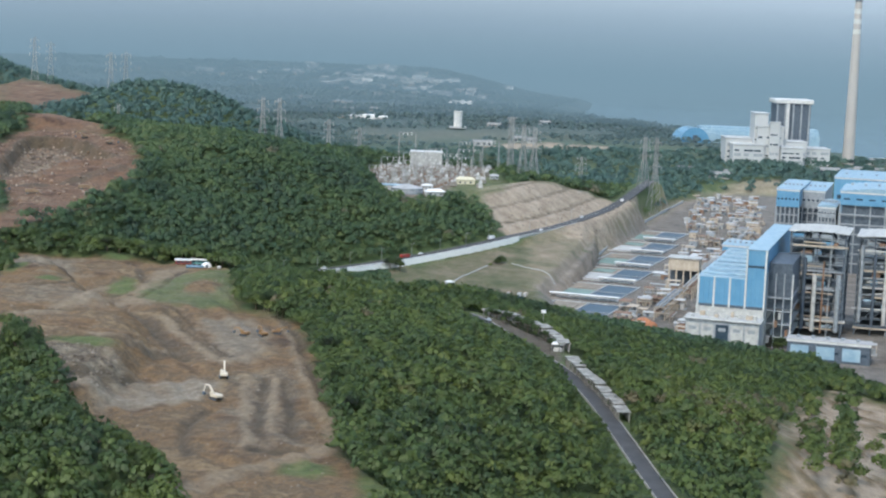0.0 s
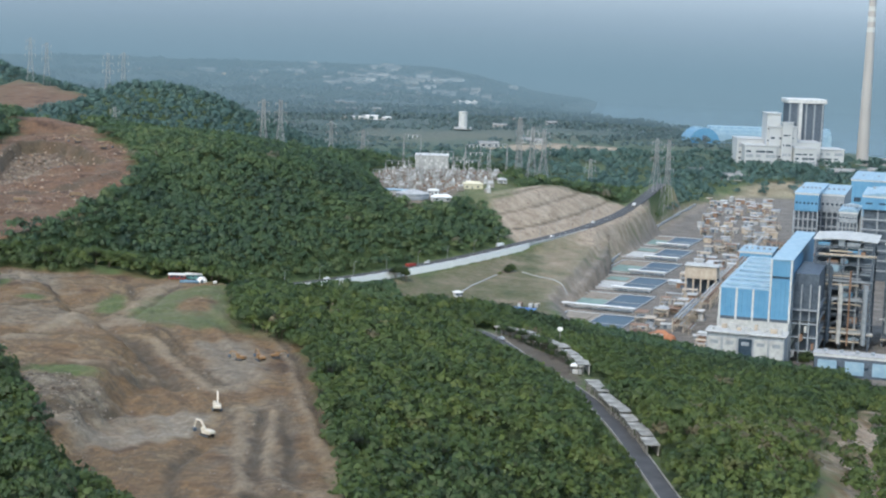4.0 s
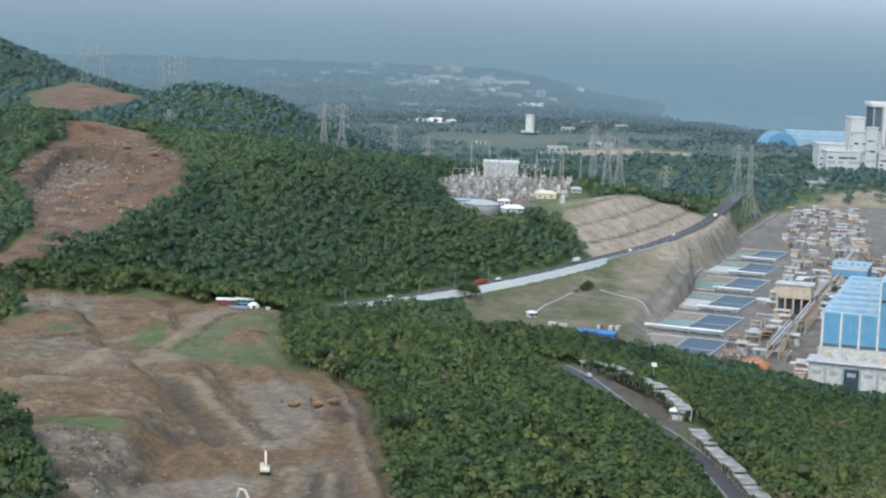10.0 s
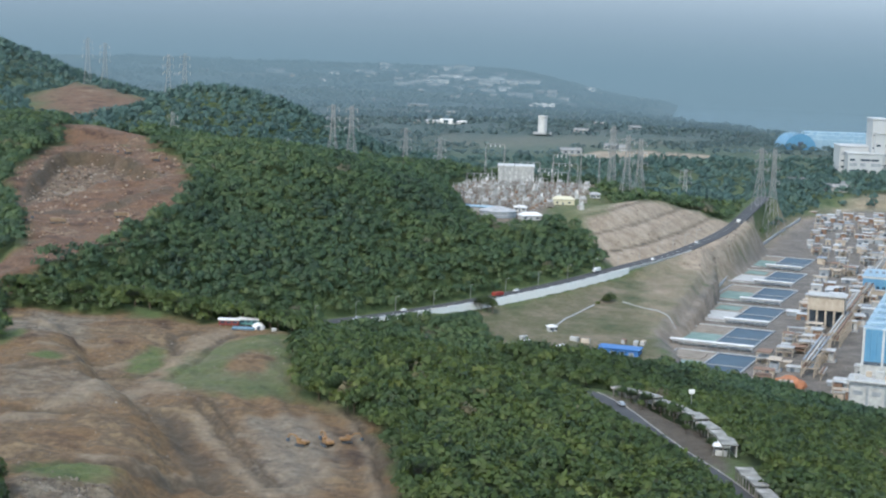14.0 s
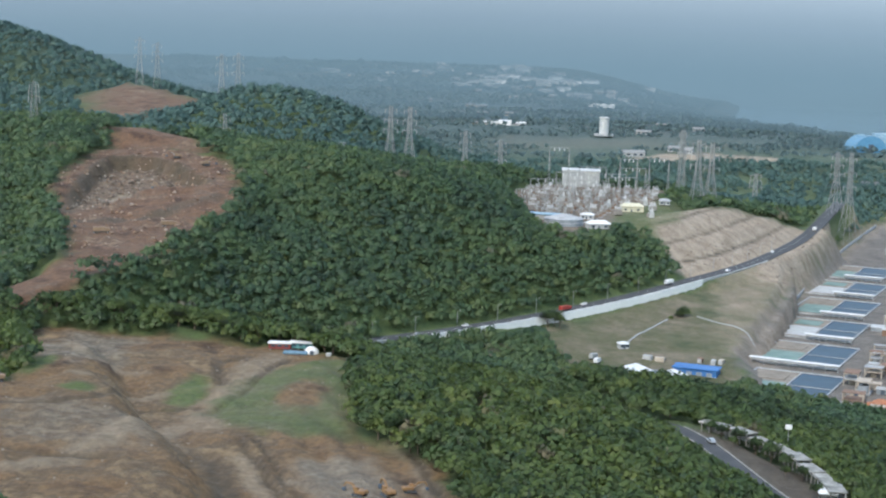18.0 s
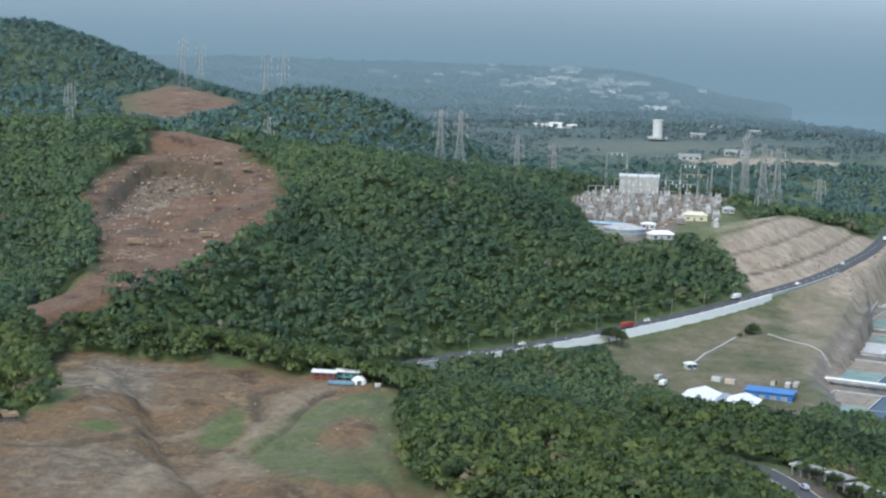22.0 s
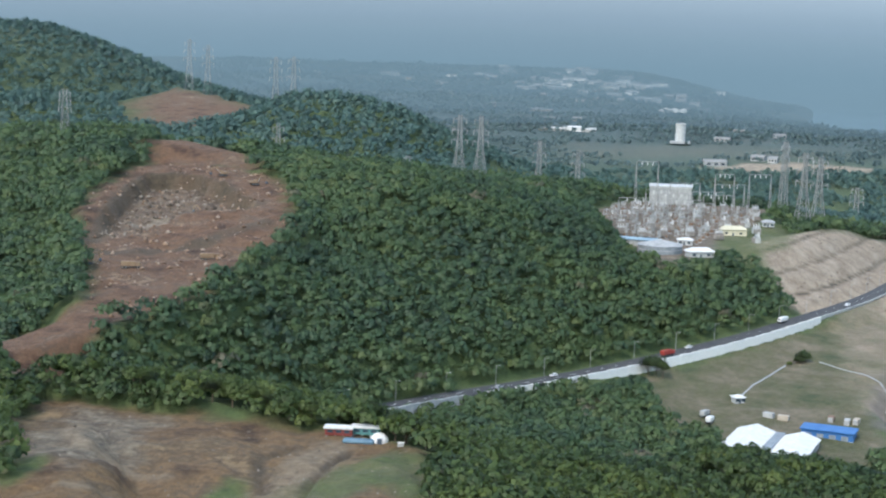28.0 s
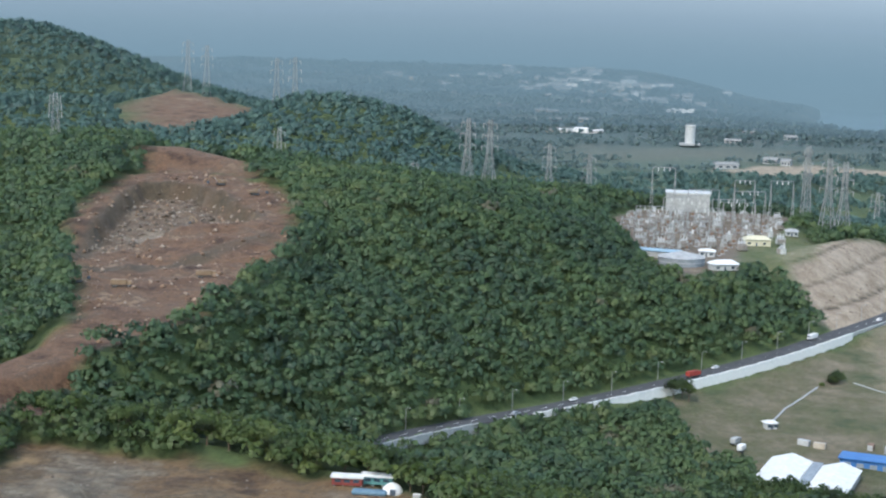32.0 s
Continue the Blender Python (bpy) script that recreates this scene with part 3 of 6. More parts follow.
# ---- forest ----
def joined(name, verts, faces, mat, smooth=False, tint=None, dome=None):
    mesh = bpy.data.meshes.new(name)
    mesh.vertices.add(len(verts))
    mesh.vertices.foreach_set("co", np.asarray(verts, np.float32).ravel())
    mesh.loops.add(faces.size)
    mesh.loops.foreach_set("vertex_index", np.asarray(faces, np.int32).ravel())
    mesh.polygons.add(len(faces))
    mesh.polygons.foreach_set("loop_start", np.arange(0, faces.size, faces.shape[1], dtype=np.int32))
    if smooth:
        mesh.polygons.foreach_set("use_smooth", np.ones(len(faces), bool))
    if tint is not None:
        mesh.attributes.new("tint", "FLOAT", "POINT").data.foreach_set("value", np.asarray(tint, np.float32))
    if dome is not None:
        mesh.attributes.new("dome", "FLOAT_VECTOR", "POINT").data.foreach_set("vector", np.asarray(dome, np.float32).ravel())
    mesh.update(calc_edges=True)
    mesh.validate()
    mesh.materials.append(mat)
    return mesh


def crown_shape(rng, clumps, size):
    """A domed crown of radius about 1: sprays of leaves, each a small folded patch that faces outwards, thick outside and open within."""
    count = int(clumps * 2.5)
    way = rng.normal(size=(count, 3))
    way[:, 2] = np.abs(way[:, 2]) * 0.95 - 0.06
    way /= np.linalg.norm(way, axis=1, keepdims=True)
    reach = rng.uniform(0.60, 1.08, count)[:, None]
    lobes = 1 + 0.22 * np.sin(3 * np.arctan2(way[:, 1], way[:, 0]) + rng.uniform(0, 6))[:, None]
    at = way * reach * lobes * (1, 1, 0.85)
    face = way + rng.normal(size=way.shape) * 0.45
    face /= np.linalg.norm(face, axis=1, keepdims=True)
    u = np.cross(face, rng.normal(size=way.shape))
    u /= np.linalg.norm(u, axis=1, keepdims=True)
    w = np.cross(face, u)
    half = (size * 0.50 * rng.uniform(0.65, 1.4, count))[:, None]
    fold = face * half * rng.uniform(0.2, 0.6, count)[:, None]
    tip = at[:, None] + np.stack([u * half * 1.25, w * half - fold, -u * half * 1.1, -w * half - fold], 1)
    tip = tip + rng.normal(size=tip.shape) * half[:, None] * 0.16
    tri = np.array([(0, 1, 2), (0, 2, 3)])
    return tip.reshape(-1, 3), (np.arange(count)[:, None, None] * 4 + tri).reshape(-1, 3)


def foliage(name, tones):
    m = material(name, 0.6)
    hue = ramp(m, attr(m, "tint"), tones)
    island = node(m, "ShaderNodeNewGeometry").outputs["Random Per Island"]
    leafy = mixed(m, 1.0, hue, ramp(m, island, [(0.0, (0.84, 0.85, 0.85)), (1.0, (1.16, 1.14, 1.10))]), "MULTIPLY")
    finish(m, leafy)
    # shading normals are bent outwards, so a crown is lit as one soft mass
    out = node(m, "ShaderNodeAttribute")
    out.attribute_name = "dome"
    blend = node(m, "ShaderNodeVectorMath")
    blend.operation = "MULTIPLY_ADD"
    link(m, out.outputs["Vector"], blend.inputs[0])
    blend.inputs[1].default_value = (2.8, 2.8, 2.8)
    link(m, node(m, "ShaderNodeNewGeometry").outputs["Normal"], blend.inputs[2])
    unit = node(m, "ShaderNodeVectorMath")
    unit.operation = "NORMALIZE"
    link(m, blend.outputs[0], unit.inputs[0])
    link(m, unit.outputs[0], m.node_tree.nodes["Principled BSDF"].inputs["Normal"])
    lit_through = node(m, "ShaderNodeBsdfTranslucent")
    link(m, leafy, lit_through.inputs["Color"])
    both = node(m, "ShaderNodeMixShader", Fac=0.45)
    link(m, m.node_tree.nodes["Principled BSDF"].outputs[0], both.inputs[1])
    link(m, lit_through.outputs[0], both.inputs[2])
    link(m, both.outputs[0], m.node_tree.nodes["Material Output"].inputs["Surface"])
    return m


leaf = foliage("leaves", [(0.0, (0.034, 0.064, 0.024)), (0.35, (0.058, 0.096, 0.027)), (0.7, (0.090, 0.128, 0.029)), (0.92, (0.120, 0.150, 0.034)), (1.0, (0.14, 0.125, 0.066))])
# ridge leaves are tinted blue: distance haze put into the colour
ridge_leaf = foliage("hazed_ridge_leaves", [(0.0, (0.060, 0.116, 0.108)), (0.5, (0.078, 0.146, 0.126)), (1.0, (0.100, 0.168, 0.132))])
# hill leaves hold a little bluish haze in their colour as well
hill_leaf = foliage("hazed_hill_leaves", [(0.0, (0.044, 0.083, 0.049)), (0.35, (0.062, 0.112, 0.053)), (0.7, (0.088, 0.140, 0.053)), (0.92, (0.116, 0.155, 0.058)), (1.0, (0.140, 0.138, 0.090))])
# paler and bluer still, with the haze of the plain in the colour
far_leaf = foliage("hazed_far_leaves", [(0.0, (0.090, 0.142, 0.146)), (0.5, (0.104, 0.160, 0.160)), (1.0, (0.118, 0.172, 0.162))])


def planted(name, x, y, radius, height, clumps, size, tone, rng, label, mat):
    """One stand of trees, joined: the crowns follow the ground."""
    shapes = [crown_shape(rng, clumps, size) for _ in range(9)]
    kind = rng.integers(0, 9, len(x))
    z = ground(x, y)
    verts, faces, tint, dome, start = [], [], [], [], 0
    for k, (v, f) in enumerate(shapes):
        pick = np.nonzero(kind == k)[0]
        if not len(pick):
            continue
        a = rng.uniform(0, 6.283, len(pick))
        c, s, r = np.cos(a)[:, None], np.sin(a)[:, None], radius[pick][:, None]
        vx, vy = (c * v[:, 0] - s * v[:, 1]) * r + x[pick][:, None], (s * v[:, 0] + c * v[:, 1]) * r + y[pick][:, None]
        vz = v[:, 2] * r * 0.95 + (z[pick] + height[pick] - radius[pick] * 0.8)[:, None]
        verts.append(np.stack([vx, vy, vz], -1).reshape(-1, 3))
        faces.append((np.arange(len(pick))[:, None, None] * len(v) + f + start).reshape(-1, 3))
        up = (v + (0, 0, 0.45)) / np.linalg.norm(v + (0, 0, 0.45), axis=1, keepdims=True)
        dome.append(np.stack([c * up[:, 0] - s * up[:, 1], s * up[:, 0] + c * up[:, 1], np.broadcast_to(up[:, 2], (len(pick), len(v)))], -1).reshape(-1, 3))
        tint.append(np.repeat(tone[pick], len(v)))
        start += len(pick) * len(v)
    ob = new(name, joined(name, np.concatenate(verts), np.concatenate(faces), mat, tint=np.concatenate(tint), dome=np.concatenate(dome)))
    return tagged(ob, label, "forest", kind="stuff")


def open_land(x, y):
    """Where no trees stand."""
    clear = (off_edge(QUARRY, x, y) < -1) | (off_edge(PLANT, x, y) < 8) | (off_edge(FIELD, x, y) < 2) | (off_edge(YARD, x, y) < 4) | (off_edge(PIT, x, y) < 1)
    clear |= (off_edge(CUT, x, y) < 1) | (off_edge(LOWER_CUT, x, y) < 2) | (off_edge(FAR_PIT, x, y) < 8) | (off_edge(SCAR, x, y) < -4) | (off_edge(SEA, x, y) < 60) | (off_edge(TONGUE, x, y) < 1)
    clear |= (np.hypot(x + 28, y - 1326) < 30)
    clear |= (along(ROAD_LOW, x, y)[0] < 5.5) | (along(ROAD_UP, x, y)[0] < np.where(x < -125, 4, 10)) | (along(TRACK, x, y)[0] < 12) | (along(CHANNEL, x, y)[0] < 5) | (off_edge(VERGE, x, y) < 1)
    clear |= (off_edge(SHEDS, x, y) < 1) | (off_edge(BANK, x, y) < -3) & ((y < 1500) | (lumps(x, y, 13, 7.0) < 0.75)) | (off_edge(LAWN, x, y) < 1)
    return clear


def stand(name, x0, x1, y0, y1, gap, clumps, size, low, high, label, seed, keep=None, fresh=0.0, mat=None):
    rng = np.random.default_rng(seed)
    x, y = np.meshgrid(np.arange(x0, x1, gap), np.arange(y0, y1, gap))
    x, y = (v.ravel() + rng.uniform(-0.42, 0.42, v.size) * gap for v in (x, y))
    seen = (x > -75 - 0.42 * (y - 250)) & (x < 25 + 0.29 * y)
    ok = seen & ~open_land(x, y) & (rng.uniform(size=x.size) > 0.03)
    if keep is not None:
        ok &= keep(x, y, rng)
    x, y = x[ok], y[ok]
    radius = gap * rng.uniform(0.56, 0.86, len(x)) * np.where(rng.uniform(size=len(x)) < 0.12, 1.35, 1.0)
    height = rng.uniform(low, high, len(x)) + 1.5 * lumps(x, y, 23)
    # downhill of the main road, trees are kept low to fit the camera's view
    d, level = along(ROAD_UP, x, y)
    lower_side = (d < 70) & (np.interp(x, [p[0] for p in ROAD_UP], [p[1] for p in ROAD_UP]) > y)
    lower_side &= x > -150
    most = np.where(lower_side, level + np.where(x > -62, -4.0, 0.5) + 0.19 * d - ground(x, y), 99)
    # trees before the woodland road are lowered for the camera's view too
    d, level = along(ROAD_LOW, x, y)
    near_side = (d < 45) & (y < 815) & (x < np.interp(y, [380, 700, 815], [80, 48, 4]))
    most = np.where(near_side, np.minimum(most, np.maximum(level + 0.8 + 0.20 * (d - 4) - ground(x, y), 2.2 + 0.16 * d)), most)
    tall = most > 1.6
    x, y, radius, height = x[tall], y[tall], radius[tall], np.minimum(height, most)[tall]
    radius = np.minimum(radius, height * 0.62)
    tone = np.clip(0.46 + 0.12 * grown(75, 105, x) * grown(900, 820, y) - 0.22 * grown(-50, -110, x) * grown(720, 600, y) + fresh * (1 - 6 * grown(760, 930, y)) + 0.30 * lumps(x, y, 60, 2) + 0.22 * lumps(x, y, 19, 5) + rng.normal(size=len(x)) * 0.17, 0, 1)
    return planted(name, x, y, radius, height, clumps, size, tone, rng, label, mat or leaf)


def thin_gully(x, y, rng):
    inner = off_edge(GULLY, x, y)
    rows = np.minimum.reduce([along(row, x, y)[0] for row in SHRUB_ROWS])
    return (inner > 4) | (rows < 2.6) & (rng.uniform(size=x.size) < 0.55) | (rng.uniform(size=x.size) < 0.02)


stand("near_forest", -330, 330, 380, 930, 5.1, 36, 0.35, 5.5, 8.5, "dense bright green woodland on the near plateau", 1, thin_gully, 0.05)
stand("hill_forest", -430, 260, 930, 1340, 5.4, 25, 0.40, 6.5, 9.5, "dense dark green woodland on the hillside", 2, None, 0.0, hill_leaf)
stand("upper_forest", -560, 330, 1340, 1720, 7.4, 17, 0.44, 6.0, 10.0, "dense green woodland on the upper slopes", 3, None, 0.0, hill_leaf)
def on_slopes(x, y, rng):
    return (x < -170) & (ground(x, y) > 30) | (off_edge(FAR_FLAT, x, y) > 6) & (y < 2330) & (rng.uniform(size=x.size) < 0.35 + 0.6 * (lumps(x, y, 70, 4) > -0.1)) & (x > -170)


def on_plain(x, y, rng):
    return (off_edge(FAR_FLAT, x, y) > 6) & (off_edge(FAR_EARTH, x, y) > -5) & (lumps(x, y * 2.2, 95, 3) + 0.4 * lumps(x, y, 33, 1) > -0.22)


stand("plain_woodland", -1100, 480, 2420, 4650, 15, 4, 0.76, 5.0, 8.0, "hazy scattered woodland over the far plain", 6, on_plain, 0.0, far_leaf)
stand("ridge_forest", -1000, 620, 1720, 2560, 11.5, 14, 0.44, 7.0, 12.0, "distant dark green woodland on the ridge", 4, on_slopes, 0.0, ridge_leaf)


# ---- building blocks ----
def part(name, bm, mat, parent=None, label=""):
    mesh = bpy.data.meshes.new(name)
    bm.to_mesh(mesh)
    bm.free()
    mesh.materials.append(mat)
    ob = new(name, mesh)
    if parent is not None:
        ob.parent = parent
    if label:
        ob["label"] = label
    return ob


def thing(name, x, y, z=None, turn=0.0, label="", category="", group=""):
    ob = new(name)
    ob.empty_display_size = 1
    ob.matrix_world = pose(x, y, float(ground(x, y)) if z is None else z, 0, 0, turn)
    return tagged(ob, label, category, group)


def block(bm, x0, x1, y0, y1, z0, z1, bevel=0.0):
    m = Matrix.Translation(((x0 + x1) / 2, (y0 + y1) / 2, (z0 + z1) / 2)) @ Matrix.Diagonal((x1 - x0, y1 - y0, z1 - z0, 1))
    made = bmesh.ops.create_cube(bm, size=1, matrix=m)["verts"]
    if bevel:
        bmesh.ops.bevel(bm, geom=list({e for v in made for e in v.link_edges}), offset=bevel, segments=1, affect="EDGES")
    return bm


def box(*span, bevel=0.0):
    return block(bmesh.new(), *span, bevel)


def beam(bm, a, b, w=0.3):
    """A square bar from a to b."""
    a, b = Vector(a), Vector(b)
    turn = (b - a).to_track_quat("Z", "Y").to_matrix().to_4x4()
    m = Matrix.Translation((a + b) / 2) @ turn @ Matrix.Diagonal((w, w, (b - a).length, 1))
    bmesh.ops.create_cube(bm, size=1, matrix=m)
    return bm


def tube(bm, x, y, z0, z1, r0, r1=None, n=24):
    m = Matrix.Translation((x, y, (z0 + z1) / 2))
    bmesh.ops.create_cone(bm, cap_ends=True, segments=n, radius1=r0, radius2=r0 if r1 is None else r1, depth=z1 - z0, matrix=m)
    return bm


steel = worn("galvanised_steel", (0.27, 0.28, 0.28), (0.38, 0.38, 0.37), 0.6, 0.5, 0.4)

blue = worn("blue_sheet_cladding", (0.075, 0.225, 0.37), (0.11, 0.27, 0.42), 0.15, 0.45)
sky_roof = worn("weathered_blue_roofing", (0.18, 0.30, 0.39), (0.28, 0.39, 0.46), 0.2, 0.5)
# white, concretes and beige carry a slight cool tint put in for haze
white = worn("white_painted_metal", (0.40, 0.41, 0.41), (0.55, 0.56, 0.55), 0.3, 0.6)
concrete = worn("weathered_concrete", (0.29, 0.30, 0.30), (0.42, 0.43, 0.43), 0.25, 0.9)
pale = worn("bleached_concrete", (0.32, 0.33, 0.32), (0.47, 0.48, 0.47), 0.3, 0.9)
beige = worn("beige_plaster", (0.34, 0.29, 0.23), (0.48, 0.42, 0.34), 0.35, 0.9)
dark_steel = worn("dark_blue_grey_steel", (0.055, 0.075, 0.10), (0.10, 0.13, 0.165), 0.4, 0.6, 0.2)
grey_steel = worn("grey_painted_steel", (0.20, 0.23, 0.26), (0.33, 0.36, 0.38), 0.4, 0.6, 0.2)
glassy = worn("dark_window_glass", (0.03, 0.05, 0.07), (0.05, 0.075, 0.10), 0.2, 0.15)
deep = worn("dark_settling_water", (0.018, 0.042, 0.072), (0.03, 0.062, 0.10), 0.1, 0.4)
teal = worn("pale_teal_water", (0.13, 0.20, 0.18), (0.21, 0.29, 0.26), 0.08, 0.7)
for still in (deep, teal):
    still.node_tree.nodes["Principled BSDF"].inputs["Specular IOR Level"].default_value = 0.12
tarp = worn("white_tarpaulin", (0.58, 0.59, 0.58), (0.74, 0.74, 0.72), 0.4, 0.7)
asphalt = worn("asphalt", (0.040, 0.042, 0.045), (0.065, 0.066, 0.068), 0.15, 0.9)
rust = worn("rusted_steel", (0.17, 0.10, 0.065), (0.26, 0.17, 0.12), 0.5, 0.85)
TURN = -17.0


def from_plant(x, y, lx, ly):
    """A place lx to the right of and ly behind (x, y), along the plant's own grid."""
    c, s = math.cos(radians(TURN)), math.sin(radians(TURN))
    return x + c * lx - s * ly, y + s * lx + c * ly


# ---- turbine hall ----
hall = thing("turbine_hall", 157, 1003, 13, TURN, "blue-clad turbine hall with a pale ribbed roof and grey annex", "industrial hall")
part("lower_wall", box(-1, 40, 0, 150, 0, 25), pale, hall, "bleached concrete base wall")
part("bay_body", box(0.2, 28.6, 0.3, 146, 25, 42.2), blue, hall)
part("high_bay_body", box(28.8, 40, 0.3, 150, 25, 60.5), blue, hall)
for k in range(3):
    for n in range(3):
        x0 = 0.6 + 9.5 * k + 3.0 * n
        part("wall_panel", box(x0, x0 + 2.85, -0.12, 0.3, 26.2, 42.4, bevel=0.04), blue, hall)
for n in range(4):
    part("wall_panel", box(29.4 + 2.6 * n, 31.85 + 2.6 * n, -0.14, 0.3, 26.2, 60, bevel=0.04), blue, hall)
for x in (0.0, 9.6, 19.1, 28.6, 40.0):
    part("pilaster", box(x - 0.55, x + 0.55, -0.5, 0.35, 24, 61 if x > 28 else 43), white, hall, "white pilaster strip")
part("window_band", box(29.2, 39.6, -0.24, 0.2, 50.0, 51.4), glassy, hall, "dark window strip")
for x0, x1 in ((0.6, 9.0), (10.2, 18.5), (19.7, 28.0), (29.2, 39.4)):
    part("sill_louvre", box(x0, x1, -0.3, 0.2, 24.6, 26.1), dark_steel, hall, "dark louvre strip")
for k in range(15):
    part("roof_sheet", box(-0.6, 28.4, 0.4 + 9.7 * k, 9.4 + 9.7 * k, 42.3, 43.0 + 0.25 * (k % 2)), sky_roof, hall, "pale blue roof sheet")
for k in range(7):
    part("roof_monitor", box(2, 27, 8 + 20 * k, 12.5 + 20 * k, 43, 44.6, bevel=0.2), sky_roof, hall)
part("high_roof", box(28.2, 40.6, -0.4, 150.5, 60.6, 61.2), sky_roof, hall)
annex = part("annex", box(-4, 40, -17, -0.05, 0, 18.6), grey_steel, hall, "grey-white service annex")
part("annex_roof", box(-5.5, 41, -18.2, -0.1, 18.7, 19.6, bevel=0.15), pale, annex)
for k in range(5):
    x0 = -3.4 + 8.8 * k
    part("wall_panel", box(x0, x0 + 7.6, -17.25, -17.02, 1.5, 16.5, bevel=0.05), glassy if k == 2 else pale, annex)
    part("wall_vent", box(x0 + 1.6, x0 + 6, -17.45, -17.2, 12.5, 14.6, bevel=0.05), grey_steel, annex)
for k in range(9):
    x0, w = -2 + 4.7 * k, 1.6 + (k * 7 % 5) * 0.6
    part("roof_unit", box(x0, x0 + w, -13 + (k * 3 % 4) * 2.4, -10 + (k * 3 % 4) * 2.4, 19.6, 21.2 + (k % 3) * 0.8, bevel=0.1), beige if k % 2 else pale, annex)


# ---- boiler houses ----
def boiler_house(x, y, width, depth, height, label, seed):
    rng = random.Random(seed)
    ob = thing("boiler_house", x, y, 13, TURN, label, "boiler house", "boiler houses")
    xs = [width * k / 4 for k in range(5)]
    ys = [depth * k / 3 for k in range(4)]
    for cx in xs:
        for cy in ys:
            part("column", box(cx - 0.45, cx + 0.45, cy - 0.45, cy + 0.45, 0, height), dark_steel if rng.random() < 0.75 else grey_steel, ob)
    levels = [5.2 * k for k in range(1, int(height / 5.2) + 1)]
    for z in levels:
        tone = dark_steel if rng.random() < 0.5 else grey_steel
        for cy in ys[1:]:
            part("floor_beam", beam(bmesh.new(), (0, cy, z), (width, cy, z), 0.6), tone, ob)
        for cx in xs:
            part("floor_beam", beam(bmesh.new(), (cx, 0, z), (cx, depth, z), 0.56), tone, ob)
        deck = part("floor_beam", beam(bmesh.new(), (0, 0, z), (width, 0, z), 0.6), tone, ob)
        if rng.random() < 0.75:
            bm = box(width * 0.25 * rng.randrange(0, 2), width * (0.5 + 0.25 * rng.randrange(0, 3)), -0.8, depth, z + 0.4, z + 0.7)
            part("grating", bm, grey_steel if rng.random() < 0.5 else dark_steel, deck)
        bm = bmesh.new()
        beam(bm, (0, -0.7, z + 1.5), (width, -0.7, z + 1.5), 0.18)
        for k in range(17):
            beam(bm, (width * k / 16, -0.7, z + 0.4), (width * k / 16, -0.7, z + 1.5), 0.12)
        part("railing", bm, grey_steel, deck)
    part("furnace", box(width * 0.26, width * 0.74, depth * 0.3, depth * 0.95, height * 0.18, height * 0.93, bevel=0.6), dark_steel, ob, "dark clad furnace casing")
    for k in range(5):
        px, r = width * (0.08 + 0.2 * k) + rng.uniform(-1.5, 1.5), rng.uniform(0.6, 1.5)
        part("riser_pipe", tube(bmesh.new(), px, -1.2 - r, rng.uniform(2, 9), height * rng.uniform(0.5, 0.95), r, n=12), (grey_steel, dark_steel, pale, rust)[k % 4], ob)
    for k in range(30):
        z = rng.choice(levels)
        x0, w, h = rng.uniform(0, width * 0.75), rng.uniform(3, 8), rng.uniform(1.5, 4.5)
        part("equipment_box", box(x0, x0 + w, -0.2, rng.uniform(3, 8), z + 0.8, z + 0.8 + h, bevel=0.15), rng.choice((grey_steel, dark_steel, grey_steel, sky_roof, rust, dark_steel, blue)), ob)
    for k in range(16):
        z = rng.uniform(4, height - 4)
        bm = bmesh.new()
        beam(bm, (rng.uniform(-3, width * 0.3), -1.8, z), (rng.uniform(width * 0.6, width + 4), -1.8, z), rng.uniform(0.5, 1.1))
        part("cross_pipe", bm, rng.choice((grey_steel, dark_steel, beige, pale)), ob)
    for k in range(4):
        bm = bmesh.new()
        beam(bm, (xs[k], -0.3, levels[k % 3]), (xs[k + 1], -0.3, levels[k % 3 + 2]), 0.5)
        part("brace", bm, dark_steel, ob)
    bm = bmesh.new()
    for k in range(9):
        u = k / 8
        block(bm, -2 + (width + 4) * u * 0.88, -2 + (width + 4) * (u * 0.88 + 0.13), -2, depth + 2, height + 0.7 + 1.0 * math.sin(math.pi * u), height + 1.05 + 1.0 * math.sin(math.pi * u))
    part("roof", bm, pale, ob, "shallow curved pale roof")
    return ob


boiler_house(222, 1052, 34, 40, 66, "tall open steel boiler frame with pipes and white roof", 3)
boiler_house(268, 1060, 40, 45, 63, "open steel boiler frame crowded with ducts and platforms", 5)
boiler_house(352, 1250, 42, 45, 58, "far open steel boiler frame behind the hall", 8)
side = thing("bunker_bay", 199, 1002, 13, TURN, "dark steel bunker bay beside the blue hall", "industrial bay")
part("casing", box(0, 14, 4, 60, 24, 52), dark_steel, side)
for z in (0, 8, 16, 24):
    part("floor_slab", box(-0.5, 15, 0, 60, z + 6.6, z + 7.2), grey_steel, side)
for x in (0, 5, 10, 15):
    part("post", box(x - 0.4, x + 0.4, 0.2, 1.0, 0, 46), white if x == 15 else grey_steel, side)
for k in range(6):
    part("duct", box(1 + 2.2 * k, 2.6 + 2.2 * k, -1.5, 3, 3 + 5 * (k % 4), 7 + 5 * (k % 4), bevel=0.2), (pale, dark_steel, rust)[k % 3], side)


